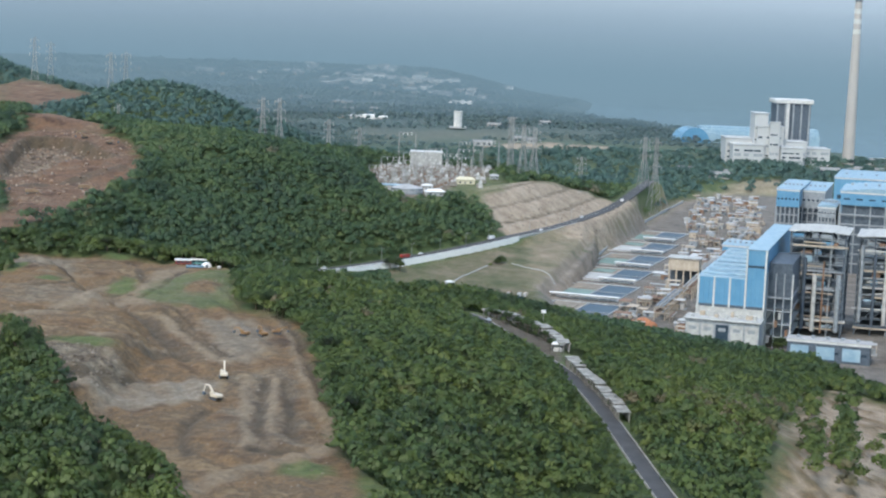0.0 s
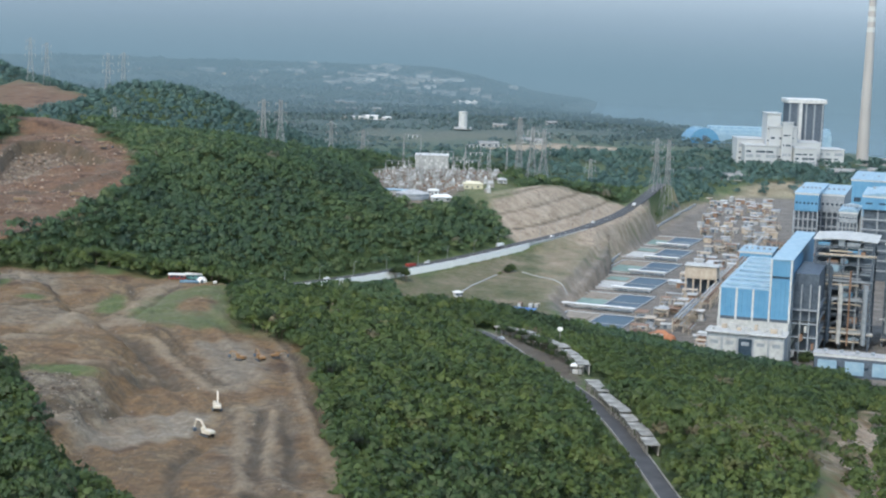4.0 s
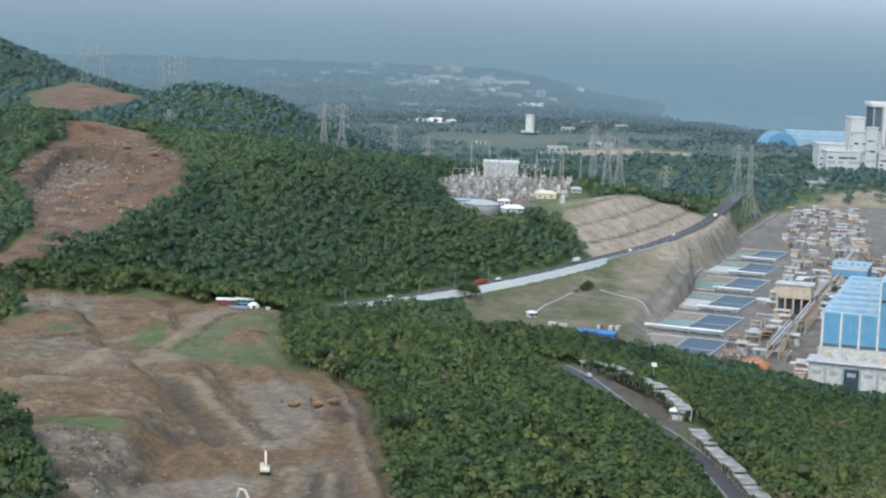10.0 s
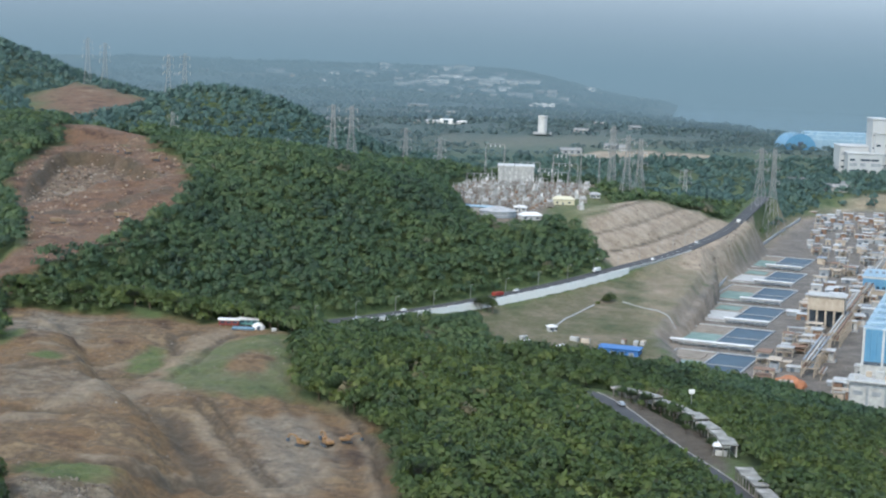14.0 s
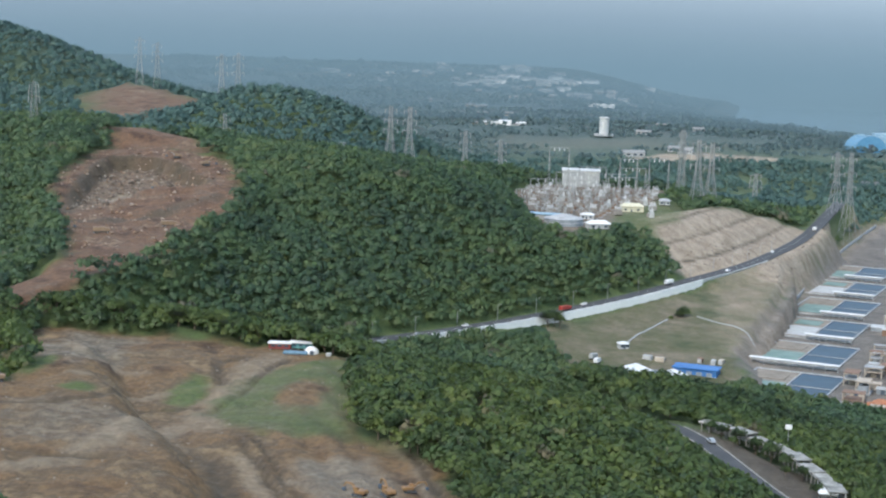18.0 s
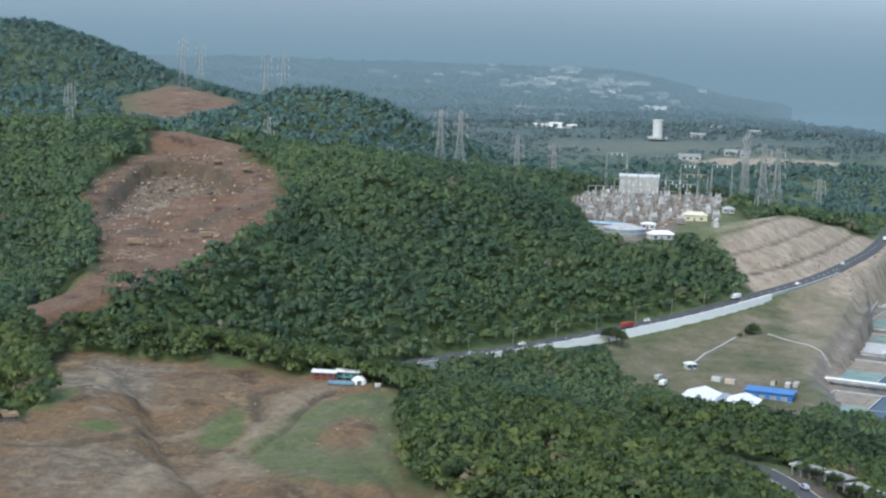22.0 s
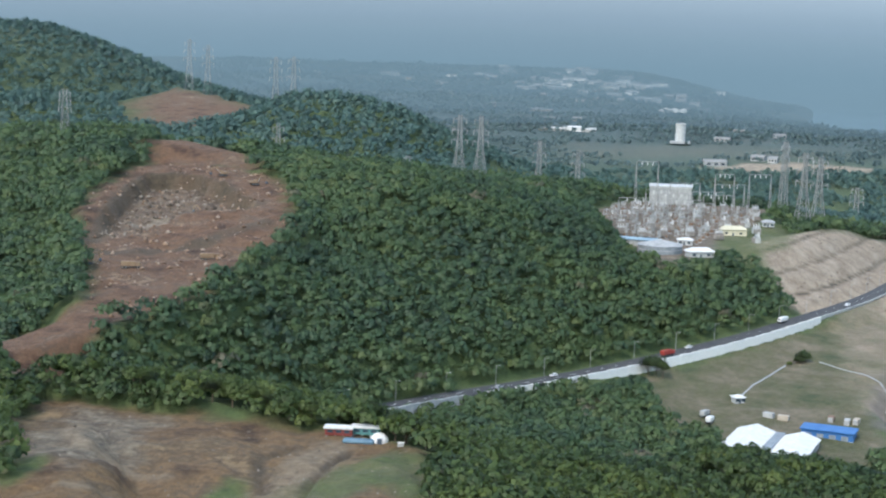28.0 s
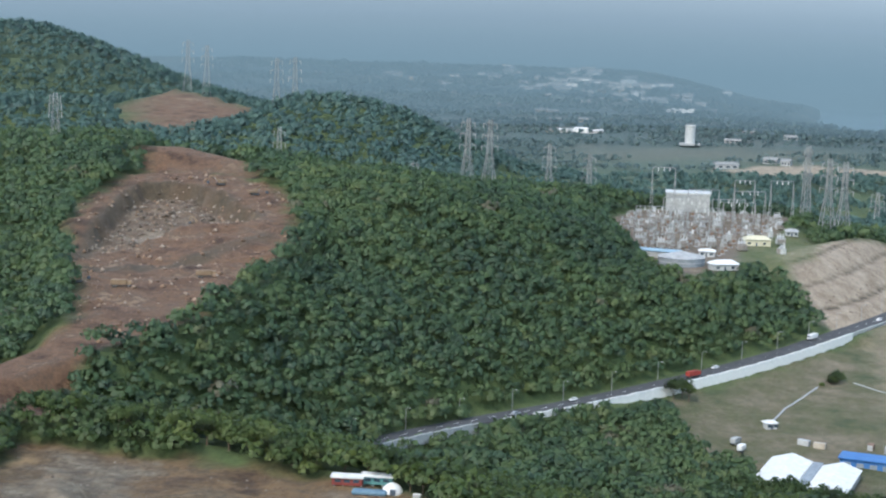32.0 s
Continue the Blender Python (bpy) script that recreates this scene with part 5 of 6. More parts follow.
pylon_row(pylon(55, 11, "tall grey steel lattice power pylon"), [(72, 1556, 12), (82.5, 1556, 12), (-184, 1655, -10), (-167, 1650, -10), (-132, 1850, -15), (-97, 1845, -15), (206, 1722, 20)])
# 82 m on low ground, so that its top fits the camera's view
pylon_row(pylon(82, 14, "grey lattice power pylon on low ground, height fitted to the view"), [(218, 1722, 20)])
# bars are thinned so that these look faint, as haze would make them
pylon_row(pylon(55, 9, "tall thin-barred lattice power pylon behind the ridge", 6.6, 0.2), [(-404, 1990, 5), (-386, 1990, 5), (-530, 2130, 5), (-512, 2140, 5)])
pylon_row(pylon(54, 6, "slim tall lattice mast beside the substation", 4.0), [(62, 1602, 20)])
pylon_row(pylon(56, 7, "slim grey lattice power pylon behind the hill's crest", 5.4, 0.18), [(-325, 1640, 0)])
pylon_row(pylon(31, 5.0, "slim grey steel lattice power pylon on the hillside", 4.2, 0.15), [(-404, 1374, 5)])
pylon_row(pylon(37, 5.5, "grey lattice power pylon with wide arms among the trees", 6.5), [(155, 1900, 0)])
pylon_row(pylon(26, 4.0, "small grey steel lattice power pylon among the trees", 3.4, 0.17), [(-217, 1492, 0), (-200, 1475, 0)])


# ---- substation ----
control = thing("control_building", -35, 1618, 65.5, 0, "windowless cream control building with a white roof edge", "building")
part("body", box(0, 31, 0, 20, 0, 12.5, bevel=0.1), pale, control)
part("roof_edge", box(-0.6, 31.6, -0.6, 20.6, 12.52, 13.8), white, control)
part("side_wall", box(-0.15, 0.02, 0.2, 19.8, 0.2, 12.2), concrete, control)
for k in range(3):
    part("pier", box(8 + 8 * k, 8.8 + 8 * k, -0.35, -0.02, 0, 12.5), pale, control)
tank = thing("water_tank", -31, 1346, 62.5, 0, "grey steel water tank with a shallow domed roof", "tank")
part("shell", tube(bmesh.new(), 0, 0, 0, 7.5, 13, 13, 40), grey_steel, tank)
part("roof_cone", tube(bmesh.new(), 0, 0, 7.52, 10.4, 13.4, 1.2, 40), concrete, tank)
for z in (2.5, 5):
    part("ring_stiffener", tube(bmesh.new(), 0, 0, z, z + 0.3, 13.15, 13.15, 40), white, tank)
long_shed = thing("blue_roofed_shed", -62, 1372, 65.5, -12, "low shed with a teal blue roof behind the tank", "shed")
part("wall", box(0, 30, 0, 9, 0, 3.4), pale, long_shed)
part("roof", box(-0.8, 30.8, -0.8, 9.8, 3.42, 4.2, bevel=0.2), sky_roof, long_shed)


def hut(x, y, w, d, h, turn, wall, roof, label, z=None):
    """A small house: walls, a hipped roof, a door and windows."""
    ob = thing("hut", x, y, z, turn, label, "hut")
    part("wall", box(0, w, 0, d, 0, h), wall, ob)
    bm = bmesh.new()
    e, r = 0.8, d * 0.35
    v = [bm.verts.new(p) for p in ((-e, -e, h), (w + e, -e, h), (w + e, d + e, h), (-e, d + e, h), (r, d / 2, h + d * 0.28), (w - r, d / 2, h + d * 0.28))]
    for f in ((0, 1, 5, 4), (1, 2, 5), (2, 3, 4, 5), (3, 0, 4), (0, 3, 2, 1)):
        bm.faces.new([v[k] for k in f])
    part("roof", bm, roof, ob)
    part("door", box(w * 0.42, w * 0.42 + 1.1, -0.08, 0.02, 0, 2.1), dark_steel, ob)
    for u in (0.12, 0.7):
        part("window", box(w * u, w * u + 1.8, -0.08, 0.02, 1.0, 2.3), glassy, ob)
    return ob


cream = worn("cream_yellow_paint", (0.50, 0.47, 0.34), (0.60, 0.56, 0.42), 0.4, 0.8)
hut(10, 1440, 16, 8, 4, 6, cream, cream, "long cream-yellow gatehouse with a yellow roof")
hut(-14, 1326, 15, 8, 3.4, 20, pale, tarp, "small white-roofed pump hut")
hut(40, 1500, 8, 6, 3.2, 0, pale, concrete, "small grey relay hut on the grass")
hut(-20, 1382, 9, 5, 3.2, -8, white, tarp, "small white site hut")


def gantry(x, y, width, height, turn):
    ob = thing("gantry", x, y, 65.5, turn, "grey lattice busbar gantry in the substation", "gantry", "busbar gantries")
    for cx in (0, width):
        bm = bmesh.new()
        for s in (-1, 1):
            beam(bm, (cx + s * 1.1, 0, 0), (cx, 0, height), 0.34)
        for k in range(5):
            beam(bm, (cx - 0.9 + 0.18 * k, 0, height * k / 5), (cx + 0.9 - 0.18 * k, 0, height * (k + 0.8) / 5), 0.2)
        part("post", bm, steel, ob)
    bm = bmesh.new()
    beam(bm, (0, -0.5, height), (width, -0.5, height), 0.3)
    beam(bm, (0, 0.5, height), (width, 0.5, height), 0.3)
    for k in range(10):
        beam(bm, (width * k / 10, -0.5, height), (width * (k + 1) / 10, 0.5, height), 0.18)
    part("girder", bm, steel, ob)
    for k in range(3):
        part("insulator", tube(bmesh.new(), width * (0.25 + 0.25 * k), 0, height - 2.6, height - 0.2, 0.3, n=8), tarp, ob)


for k in range(6):
    for n in range(2):
        gantry(-66 + 9 * k + 32 * n, 1425 + 31 * k, 22, 15 + 5 * (k % 2), 12)
gantry(-46, 1600, 16, 33, 0)
gantry(12, 1600, 14, 26, 0)
gantry(34, 1560, 16, 30, 15)


def breaker(name, label, category, group, frame_mat, post_mat):
    ob = new(name)
    tagged(ob, label, category, group)
    part("plinth", box(-1.3, 1.3, -0.9, 0.9, 0, 0.5), concrete, ob)
    part("frame", box(-1.0, 1.0, -0.4, 0.4, 0.5, 2.4, bevel=0.1), frame_mat, ob)
    for x in (-0.8, 0, 0.8):
        bm = tube(bmesh.new(), x, 0, 2.4, 4.2, 0.34, 0.24, 8)
        part("insulator", bm, post_mat, ob)
    part("bus_bar", box(-1.6, 1.6, -0.2, 0.2, 4.2, 4.5), steel, ob)
    return ob


dusty_grey = worn("dusty_warm_grey_paint", (0.21, 0.19, 0.17), (0.33, 0.305, 0.28), 0.4, 0.8)
first = breaker("circuit_breaker", "pale circuit breaker with three insulators on a plinth", "circuit breaker", "circuit breakers", dusty_grey, pale)
second = breaker("disconnector", "pale disconnector on a weathered beige frame", "disconnector", "disconnectors", rust, dusty_grey)
rng, placed = random.Random(4), 0
for row in range(22):
    for col in range(13):
        x, y = -72 + 9.0 * col + rng.uniform(-4, 4), 1386 + 10 * row + rng.uniform(-5, 5)
        if off_edge(YARD, np.array([x]), np.array([y]))[0] > -5 or (-40 < x < 0 and y > 1606) or rng.random() < 0.2:
            continue
        m = pose(x, y, 65.5, 0, 0, rng.choice((12, 12, 102, 40)))
        if placed < 2:
            (first, second)[placed].matrix_world = m
        else:
            copy_thing(second if rng.random() < 0.45 else first, m)
        placed += 1
for k in range(30):
    ob = thing("transformer", -60 + 17 * (k % 6) + 3 * (k // 6) + rng.uniform(-5, 5), 1415 + 40 * (k // 6) + rng.uniform(-9, 9), 65.5, rng.choice((12, 12, -78)), "white power transformer with radiators and bushings", "transformer", "power transformers")
    part("oil_tank", box(0, 5.5, 0, 3.4, 0.4, 4.2, bevel=0.2), pale if k % 2 else dusty_grey, ob)
    part("conservator", box(0.5, 5, 0.8, 2, 4.6, 5.6, bevel=0.3), white, ob)
    for n in range(4):
        part("radiator", box(0.4 + 1.3 * n, 1.3 + 1.3 * n, -1.0, -0.05, 0.8, 3.6, bevel=0.08), dusty_grey, ob)
    for n in range(3):
        part("bushing", tube(bmesh.new(), 1 + 1.7 * n, 2.6, 4.2, 7.0, 0.3, 0.16, 8), tarp, ob)


# ---- roads ----
def strip(name, line, half, lift, mat, label, category):
    pts = np.array(line, float)
    way = np.gradient(pts[:, :2], axis=0)
    way /= np.linalg.norm(way, axis=1, keepdims=True)
    out = np.stack([-way[:, 1], way[:, 0]], -1)
    verts, faces = [], []
    for p, o in zip(pts, out):
        for u, drop in ((-1.12, 0.9), (-1, 0), (-0.5, -0.05), (0, -0.1), (0.5, -0.05), (1, 0), (1.12, 0.9)):
            verts.append((p[0] + o[0] * half * u, p[1] + o[1] * half * u, p[2] + lift - drop))
    for a in range(len(pts) - 1):
        for k in range(6):
            faces.append((a * 7 + k, a * 7 + k + 1, a * 7 + 8 + k, a * 7 + 7 + k))
    mesh = bpy.data.meshes.new(name)
    mesh.from_pydata(verts, [], faces)
    mesh.materials.append(mat)
    return tagged(new(name, mesh), label, category, kind="structure")


def stations(line, step):
    """Places and headings at even steps along a line of x, y, z."""
    pts = np.array(line, float)
    seg = np.r_[0, np.cumsum(np.linalg.norm(np.diff(pts[:, :2], axis=0), axis=1))]
    out = []
    for s in np.arange(0, seg[-1] - step, step):
        p, q = (np.array([np.interp(v, seg, pts[:, k]) for k in range(3)]) for v in (s, s + step))
        out.append((p, math.degrees(math.atan2(q[1] - p[1], q[0] - p[0]))))
    return out


main_road = strip("road", ROAD_UP, 5.2, 0.25, asphalt, "dark asphalt main road along the hillside", "road")
strip("road", ROAD_LOW, 2.9, 0.25, asphalt, "narrow dark asphalt road through the woodland", "road")
for side in (-3.25, 3.25):
    edge = [(p[0] + math.sin(radians(turn)) * side, p[1] - math.cos(radians(turn)) * side, p[2]) for p, turn in stations([q for q in ROAD_LOW if q[1] < 810], 6.0)]
    strip("kerb", edge, 0.22, 0.38, worn("pale_kerb_stone", (0.20, 0.20, 0.185), (0.33, 0.325, 0.30), 0.3, 0.9), "pale worn kerb along the woodland road", "kerb")
dash_mesh = bpy.data.meshes.new("lane_mark")
box(0, 4.5, -0.12, 0.12, 0.36, 0.385).to_mesh(dash_mesh)
dash_mesh.materials.append(tarp)
for road, line in ((main_road, ROAD_UP),):
    for k, (p, turn) in enumerate(stations(line, 11)):
        if k < 110:
            mark = new("lane_mark", dash_mesh)
            mark.matrix_world = pose(*p, 0, 0, turn)
            mark.parent = road


def wall_line(name, line, step, side, height, base, mat, label, category, skip=()):
    """A wall of panels with caps and piers beside a road."""
    ob = thing(name, 0, 0, 0, 0, label, category)
    panel, cap, pier = (bpy.data.meshes.new(n) for n in ("wall_panel", "coping", "pier"))
    box(0.02, step - 0.02, -0.3, 0.3, -base, height, bevel=0.04).to_mesh(panel)
    box(-0.1, step + 0.05, -0.45, 0.45, height + 0.01, height + 0.3).to_mesh(cap)
    box(-0.3, 0.3, -0.42, -0.31, -base, height * 0.8).to_mesh(pier)
    for mesh in (panel, cap, pier):
        mesh.materials.append(mat)
    for k, (p, turn) in enumerate(stations(line, step)):
        if k in skip:
            continue
        o = (math.sin(radians(turn)) * side, -math.cos(radians(turn)) * side)
        m = pose(p[0] + o[0], p[1] + o[1], p[2] + 0.15 * math.sin(k * 2.3), 0, 0.25 * math.sin(k * 1.7), turn + 0.4 * math.sin(k * 3.1))
        for n, mesh in (("wall_panel", panel), ("coping", cap), ("pier", pier)):
            piece = new(n, mesh)
            piece.matrix_world = m
            piece.parent = ob
    return ob


bank = [p for p in ROAD_UP if 1095 < p[1] < 1315]
whitewash = worn("whitewashed_masonry", (0.70, 0.70, 0.67), (0.84, 0.84, 0.81), 0.3, 0.85)
wall_line("retaining_wall", bank, 5.0, 7.9, 1.2, 8.0, whitewash, "bleached white retaining wall below the main road", "wall", (2, 3, 7))
wall_line("roadside_parapet", [p for p in ROAD_UP if 1300 < p[1] < 1420], 5.0, 7.0, 0.8, 3.0, pale, "low pale parapet beside the main road", "wall")
wall_line("roadside_parapet", [p for p in ROAD_UP if 990 < p[1] < 1095], 5.0, 7.0, 0.9, 3.0, pale, "low pale parapet beside the main road", "wall", (1, 2, 5, 6, 9))
fence_line = rounded([(60, 1150, 13), (76, 1195, 13), (114, 1330, 13), (152, 1474, 13), (200, 1658, 13), (271, 1879, 13)], 2)
wall_line("plant_boundary_wall", fence_line, 9.0, 1.0, 2.4, 1.0, concrete, "grey concrete boundary wall along the plant yard", "wall")
weathered = worn("lichen_grey_concrete", (0.12, 0.12, 0.105), (0.36, 0.35, 0.32), 0.22, 0.9)
for k, (p, turn) in enumerate(stations(CHANNEL, 11.5)):
    if k in (9, 10):
        continue
    bay = thing("covered_bay", p[0], p[1], p[2] - 0.3, turn + 1.5 * math.sin(k * 2.1), "low open bay under a flat weathered concrete roof", "roofed bay", "covered bays")
    lift, wide = 0.5 * math.sin(k * 1.9), 2.2 + 0.5 * math.sin(k * 4.1)
    part("roof_slab", box(0.2, 11.4 - (k % 3) * 0.7, -2.7, wide, 2.9 + lift, 3.25 + lift, bevel=0.06), weathered, bay)
    part("roof_edge", box(0.2, 11.3 - (k % 3) * 0.7, wide + 0.01, wide + 0.2, 2.75 + lift, 3.4 + lift), weathered, bay)
    part("back_wall", box(0.4, 10.6, -2.3, -2.0, -0.6, 2.88 + lift), pale if k % 2 else weathered, bay)
    for n in range(4):
        part("post", box(0.5 + 3.2 * n, 0.9 + 3.2 * n, wide - 0.6, wide - 0.2, -0.6, 2.88 + lift), weathered, bay)


# ---- vehicles and machines ----
red = worn("red_vehicle_paint", (0.28, 0.04, 0.03), (0.36, 0.06, 0.045), 0.5, 0.35)
dusty_orange = worn("dust_covered_orange_paint", (0.20, 0.135, 0.08), (0.28, 0.20, 0.13), 0.5, 0.8)
orange = worn("orange_machine_paint", (0.20, 0.11, 0.045), (0.28, 0.16, 0.065), 0.5, 0.6)
pale_paint = worn("dusty_cream_machine_paint", (0.50, 0.44, 0.34), (0.66, 0.60, 0.50), 0.5, 0.6)
rubber = worn("dusty_black_rubber", (0.03, 0.03, 0.03), (0.06, 0.055, 0.05), 0.8, 0.9)
car_white = worn("white_car_paint", (0.70, 0.71, 0.72), (0.80, 0.80, 0.80), 0.5, 0.3)
silver = worn("silver_car_paint", (0.38, 0.40, 0.42), (0.48, 0.49, 0.50), 0.5, 0.3, 0.5)


def wheel(x, y, r, w, parent):
    m = Matrix.Translation((x, y, r)) @ Euler((radians(90), 0, 0)).to_matrix().to_4x4()
    bm = bmesh.new()
    bmesh.ops.create_cone(bm, cap_ends=True, segments=14, radius1=r, radius2=r, depth=w, matrix=m)
    tyre = part("wheel", bm, rubber, parent)
    bm = bmesh.new()
    bmesh.ops.create_cone(bm, cap_ends=True, segments=10, radius1=r * 0.55, radius2=r * 0.55, depth=w * 1.06, matrix=m)
    part("rim", bm, silver, tyre)


def car(x, y, z, turn, paint, label):
    ob = thing("car", x, y, z, turn, label, "car", "cars")
    part("body", box(-2.2, 2.2, -0.9, 0.9, 0.35, 0.95, bevel=0.12), paint, ob)
    bm = bmesh.new()
    v = [bm.verts.new(p) for sy in (-1, 1) for p in ((-1.9, sy * 0.82, 0.95), (1.1, sy * 0.82, 0.95), (0.5, sy * 0.68, 1.55), (-1.5, sy * 0.68, 1.55))]
    for f in ((0, 1, 2, 3), (7, 6, 5, 4), (0, 4, 5, 1), (1, 5, 6, 2), (2, 6, 7, 3), (3, 7, 4, 0)):
        bm.faces.new([v[k] for k in f])
    cab = part("cabin", bm, paint, ob)
    part("windscreen", box(0.62, 1.02, -0.6, 0.6, 1.0, 1.45), glassy, cab)
    for sy in (-1, 1):
        part("side_window", box(-1.5, 0.45, sy * 0.74 - 0.06, sy * 0.74 + 0.06, 1.02, 1.42), glassy, cab)
        for wx in (-1.35, 1.4):
            wheel(wx, sy * 0.82, 0.34, 0.24, ob)


def truck(x, y, z, turn, cab_paint, load_paint, label, length=8.0):
    ob = thing("truck", x, y, z, turn, label, "truck", "trucks")
    part("chassis", box(-length / 2, length / 2, -0.55, 0.55, 0.75, 1.05), dark_steel, ob)
    cab = part("cab", box(length / 2 - 1.9, length / 2, -1.15, 1.15, 1.06, 2.9, bevel=0.15), cab_paint, ob)
    part("windscreen", box(length / 2 - 0.02, length / 2 + 0.06, -0.95, 0.95, 1.9, 2.65), glassy, cab)
    body = part("load_body", box(-length / 2, length / 2 - 2.1, -1.22, 1.22, 1.06, 3.2, bevel=0.06), load_paint, ob)
    for k in range(5):
        u = -length / 2 + 0.3 + (length - 2.8) * k / 4
        part("rib", box(u, u + 0.15, -1.28, 1.28, 1.1, 3.1), load_paint, body)
    for sy in (-1, 1):
        for wx in (-length / 2 + 0.9, -length / 2 + 2.1, length / 2 - 1.1):
            wheel(wx, sy * 1.0, 0.5, 0.35, ob)


def excavator(x, y, turn, paint, label, size=1.0, swing=1.0):
    ob = thing("excavator", x, y, None, turn, label, "excavator", "excavators")
    ob.scale = (size, size, size)
    for sy in (-1, 1):
        track = part("track", box(-2.2, 2.2, sy * 1.15 - 0.32, sy * 1.15 + 0.32, 0, 0.95, bevel=0.3), rubber, ob)
        for k in range(5):
            part("road_wheel", tube(bmesh.new(), -1.6 + 0.8 * k, sy * 1.5, 0.2, 0.7, 0.2, n=8), dark_steel, track)
    part("turntable", tube(bmesh.new(), 0, 0, 0.8, 1.15, 0.9, n=20), dark_steel, ob)
    house = part("house", box(-2.3, 1.2, -1.35, 1.35, 1.15, 2.25, bevel=0.15), paint, ob)
    part("counterweight", box(-2.75, -2.25, -1.3, 1.3, 1.2, 2.1, bevel=0.2), paint, house)
    cab = part("cab", box(-0.1, 1.5, 0.3, 1.32, 2.0, 3.0, bevel=0.12), paint, ob)
    part("cab_window", box(1.46, 1.54, 0.42, 1.2, 2.2, 2.85), glassy, cab)
    part("exhaust", tube(bmesh.new(), -1.4, -0.8, 2.2, 3.0, 0.09, n=8), dark_steel, house)
    bm = bmesh.new()
    beam(bm, (0.9, -0.3, 1.8), (3.2, -0.3, 4.6 * swing), 0.5)
    beam(bm, (3.2, -0.3, 4.6 * swing), (5.4, -0.3, 4.5 * swing), 0.45)
    boom = part("boom", bm, paint, ob)
    part("ram", beam(bmesh.new(), (1.3, -0.3, 1.6), (3.0, -0.3, 3.7 * swing), 0.16), silver, boom)
    part("stick", beam(bmesh.new(), (5.3, -0.3, 4.7 * swing), (6.2, -0.3, 1.9), 0.36), paint, ob)
    bm = box(5.6, 6.7, -0.85, 0.25, 0.7, 1.9, bevel=0.2)
    part("bucket", bm, dark_steel, ob)


excavator(-73, 534, 140, pale_paint, "dusty cream excavator working on the quarry floor", 0.95)
excavator(-74.5, 566, 100, pale_paint, "dusty cream excavator with a raised boom", 0.95, 1.15)
excavator(-77.5, 648, 150, orange, "orange excavator parked on the quarry floor", 0.85, 0.75)
excavator(-70.5, 652, 120, orange, "large orange excavator beside a loader", 0.95, 0.8)
excavator(-65, 653, 20, orange, "orange loader parked beside the excavators", 0.75, 0.8)
excavator(-259, 1274, 30, dusty_orange, "orange excavator on the red earth pit", 1.1)
excavator(-284, 1300, 200, dusty_orange, "orange excavator below the rock face", 1.1)
excavator(-277, 1228, 160, dusty_orange, "dusty excavator in the red earth pit", 0.9)
excavator(-290, 1080, 60, dusty_orange, "orange excavator at the foot of the pit", 1.1)
excavator(-196, 712, 200, dusty_orange, "orange excavator at the quarry's edge", 1.1)
for x, y, turn in ((-270, 1079, 10), (-241, 1106, 20), (-330, 1085, 0)):
    truck(x, y, None, turn, dusty_orange, dusty_orange, "dusty dump truck standing in the earth pit", 8.5)


def on_road(line, u, offset):
    pts = stations(line, 2.0)
    p, turn = pts[int(u * (len(pts) - 1))]
    return p[0] + math.sin(radians(turn)) * offset, p[1] - math.cos(radians(turn)) * offset, p[2] + 0.36, turn


for u, side, kind in ((0.17, 2.2, 0), (0.215, -2.2, 1), (0.30, 2.0, 2), (0.325, -2.2, 1), (0.42, -2.2, 3), (0.50, 2.2, 1), (0.62, -2.2, 1), (0.78, 2.2, 3)):
    x, y, z, turn = on_road(ROAD_UP, u, side)
    if side < 0:
        turn += 180
    if kind == 2:
        truck(x, y, z, turn, red, red, "red box truck on the main road", 9)
    elif kind == 3:
        truck(x, y, z, turn, car_white, tarp, "white covered truck on the main road", 8)
    else:
        car(x, y, z, turn, car_white if kind else silver, "white car on the main road" if kind else "silver car on the main road")
x, y, z, turn = on_road(ROAD_LOW, 0.62, 2.0)
car(x, y, z, turn, silver, "silver car on the woodland road")

# ---- camp on the quarry rim ----
def bus(x, y, turn, low, label):
    ob = thing("site_cabin", x, y, None, turn, label, "site cabin", "site cabins")
    part("body", box(0, 8, 0, 2.8, 0.5, 2.4, bevel=0.08), low, ob)
    part("roof", box(-0.3, 8.3, -0.4, 3.2, 2.42, 3.0, bevel=0.08), tarp, ob)
    for k in range(3):
        part("window", box(0.8 + 2.4 * k, 2.4 + 2.4 * k, -0.06, 0.02, 1.3, 2.1), glassy, ob)
    for k in range(4):
        part("foot", box(0.3 + 2.4 * k, 0.8 + 2.4 * k, 0.3, 2.5, 0, 0.5), concrete, ob)


tarp_blue = worn("faded_blue_tarpaulin", (0.08, 0.155, 0.22), (0.13, 0.22, 0.28), 0.6, 0.7)
bus(-134, 824, 2, worn("dark_red_cabin_paint", (0.15, 0.025, 0.02), (0.22, 0.045, 0.035), 0.5, 0.7), "dark red site cabin under a white roof")
bus(-126.5, 826, 0, worn("teal_cabin_paint", (0.06, 0.19, 0.19), (0.10, 0.25, 0.24), 0.5, 0.7), "teal site cabin under a white roof")
tent = thing("tent", -118, 823, None, 10, "round white tent beside the site cabins", "tent")
bm = bmesh.new()
bmesh.ops.create_uvsphere(bm, u_segments=18, v_segments=10, radius=2.8)
bmesh.ops.delete(bm, geom=[v for v in bm.verts if v.co.z < -0.3], context="VERTS")
part("canvas", bm, tarp, tent)
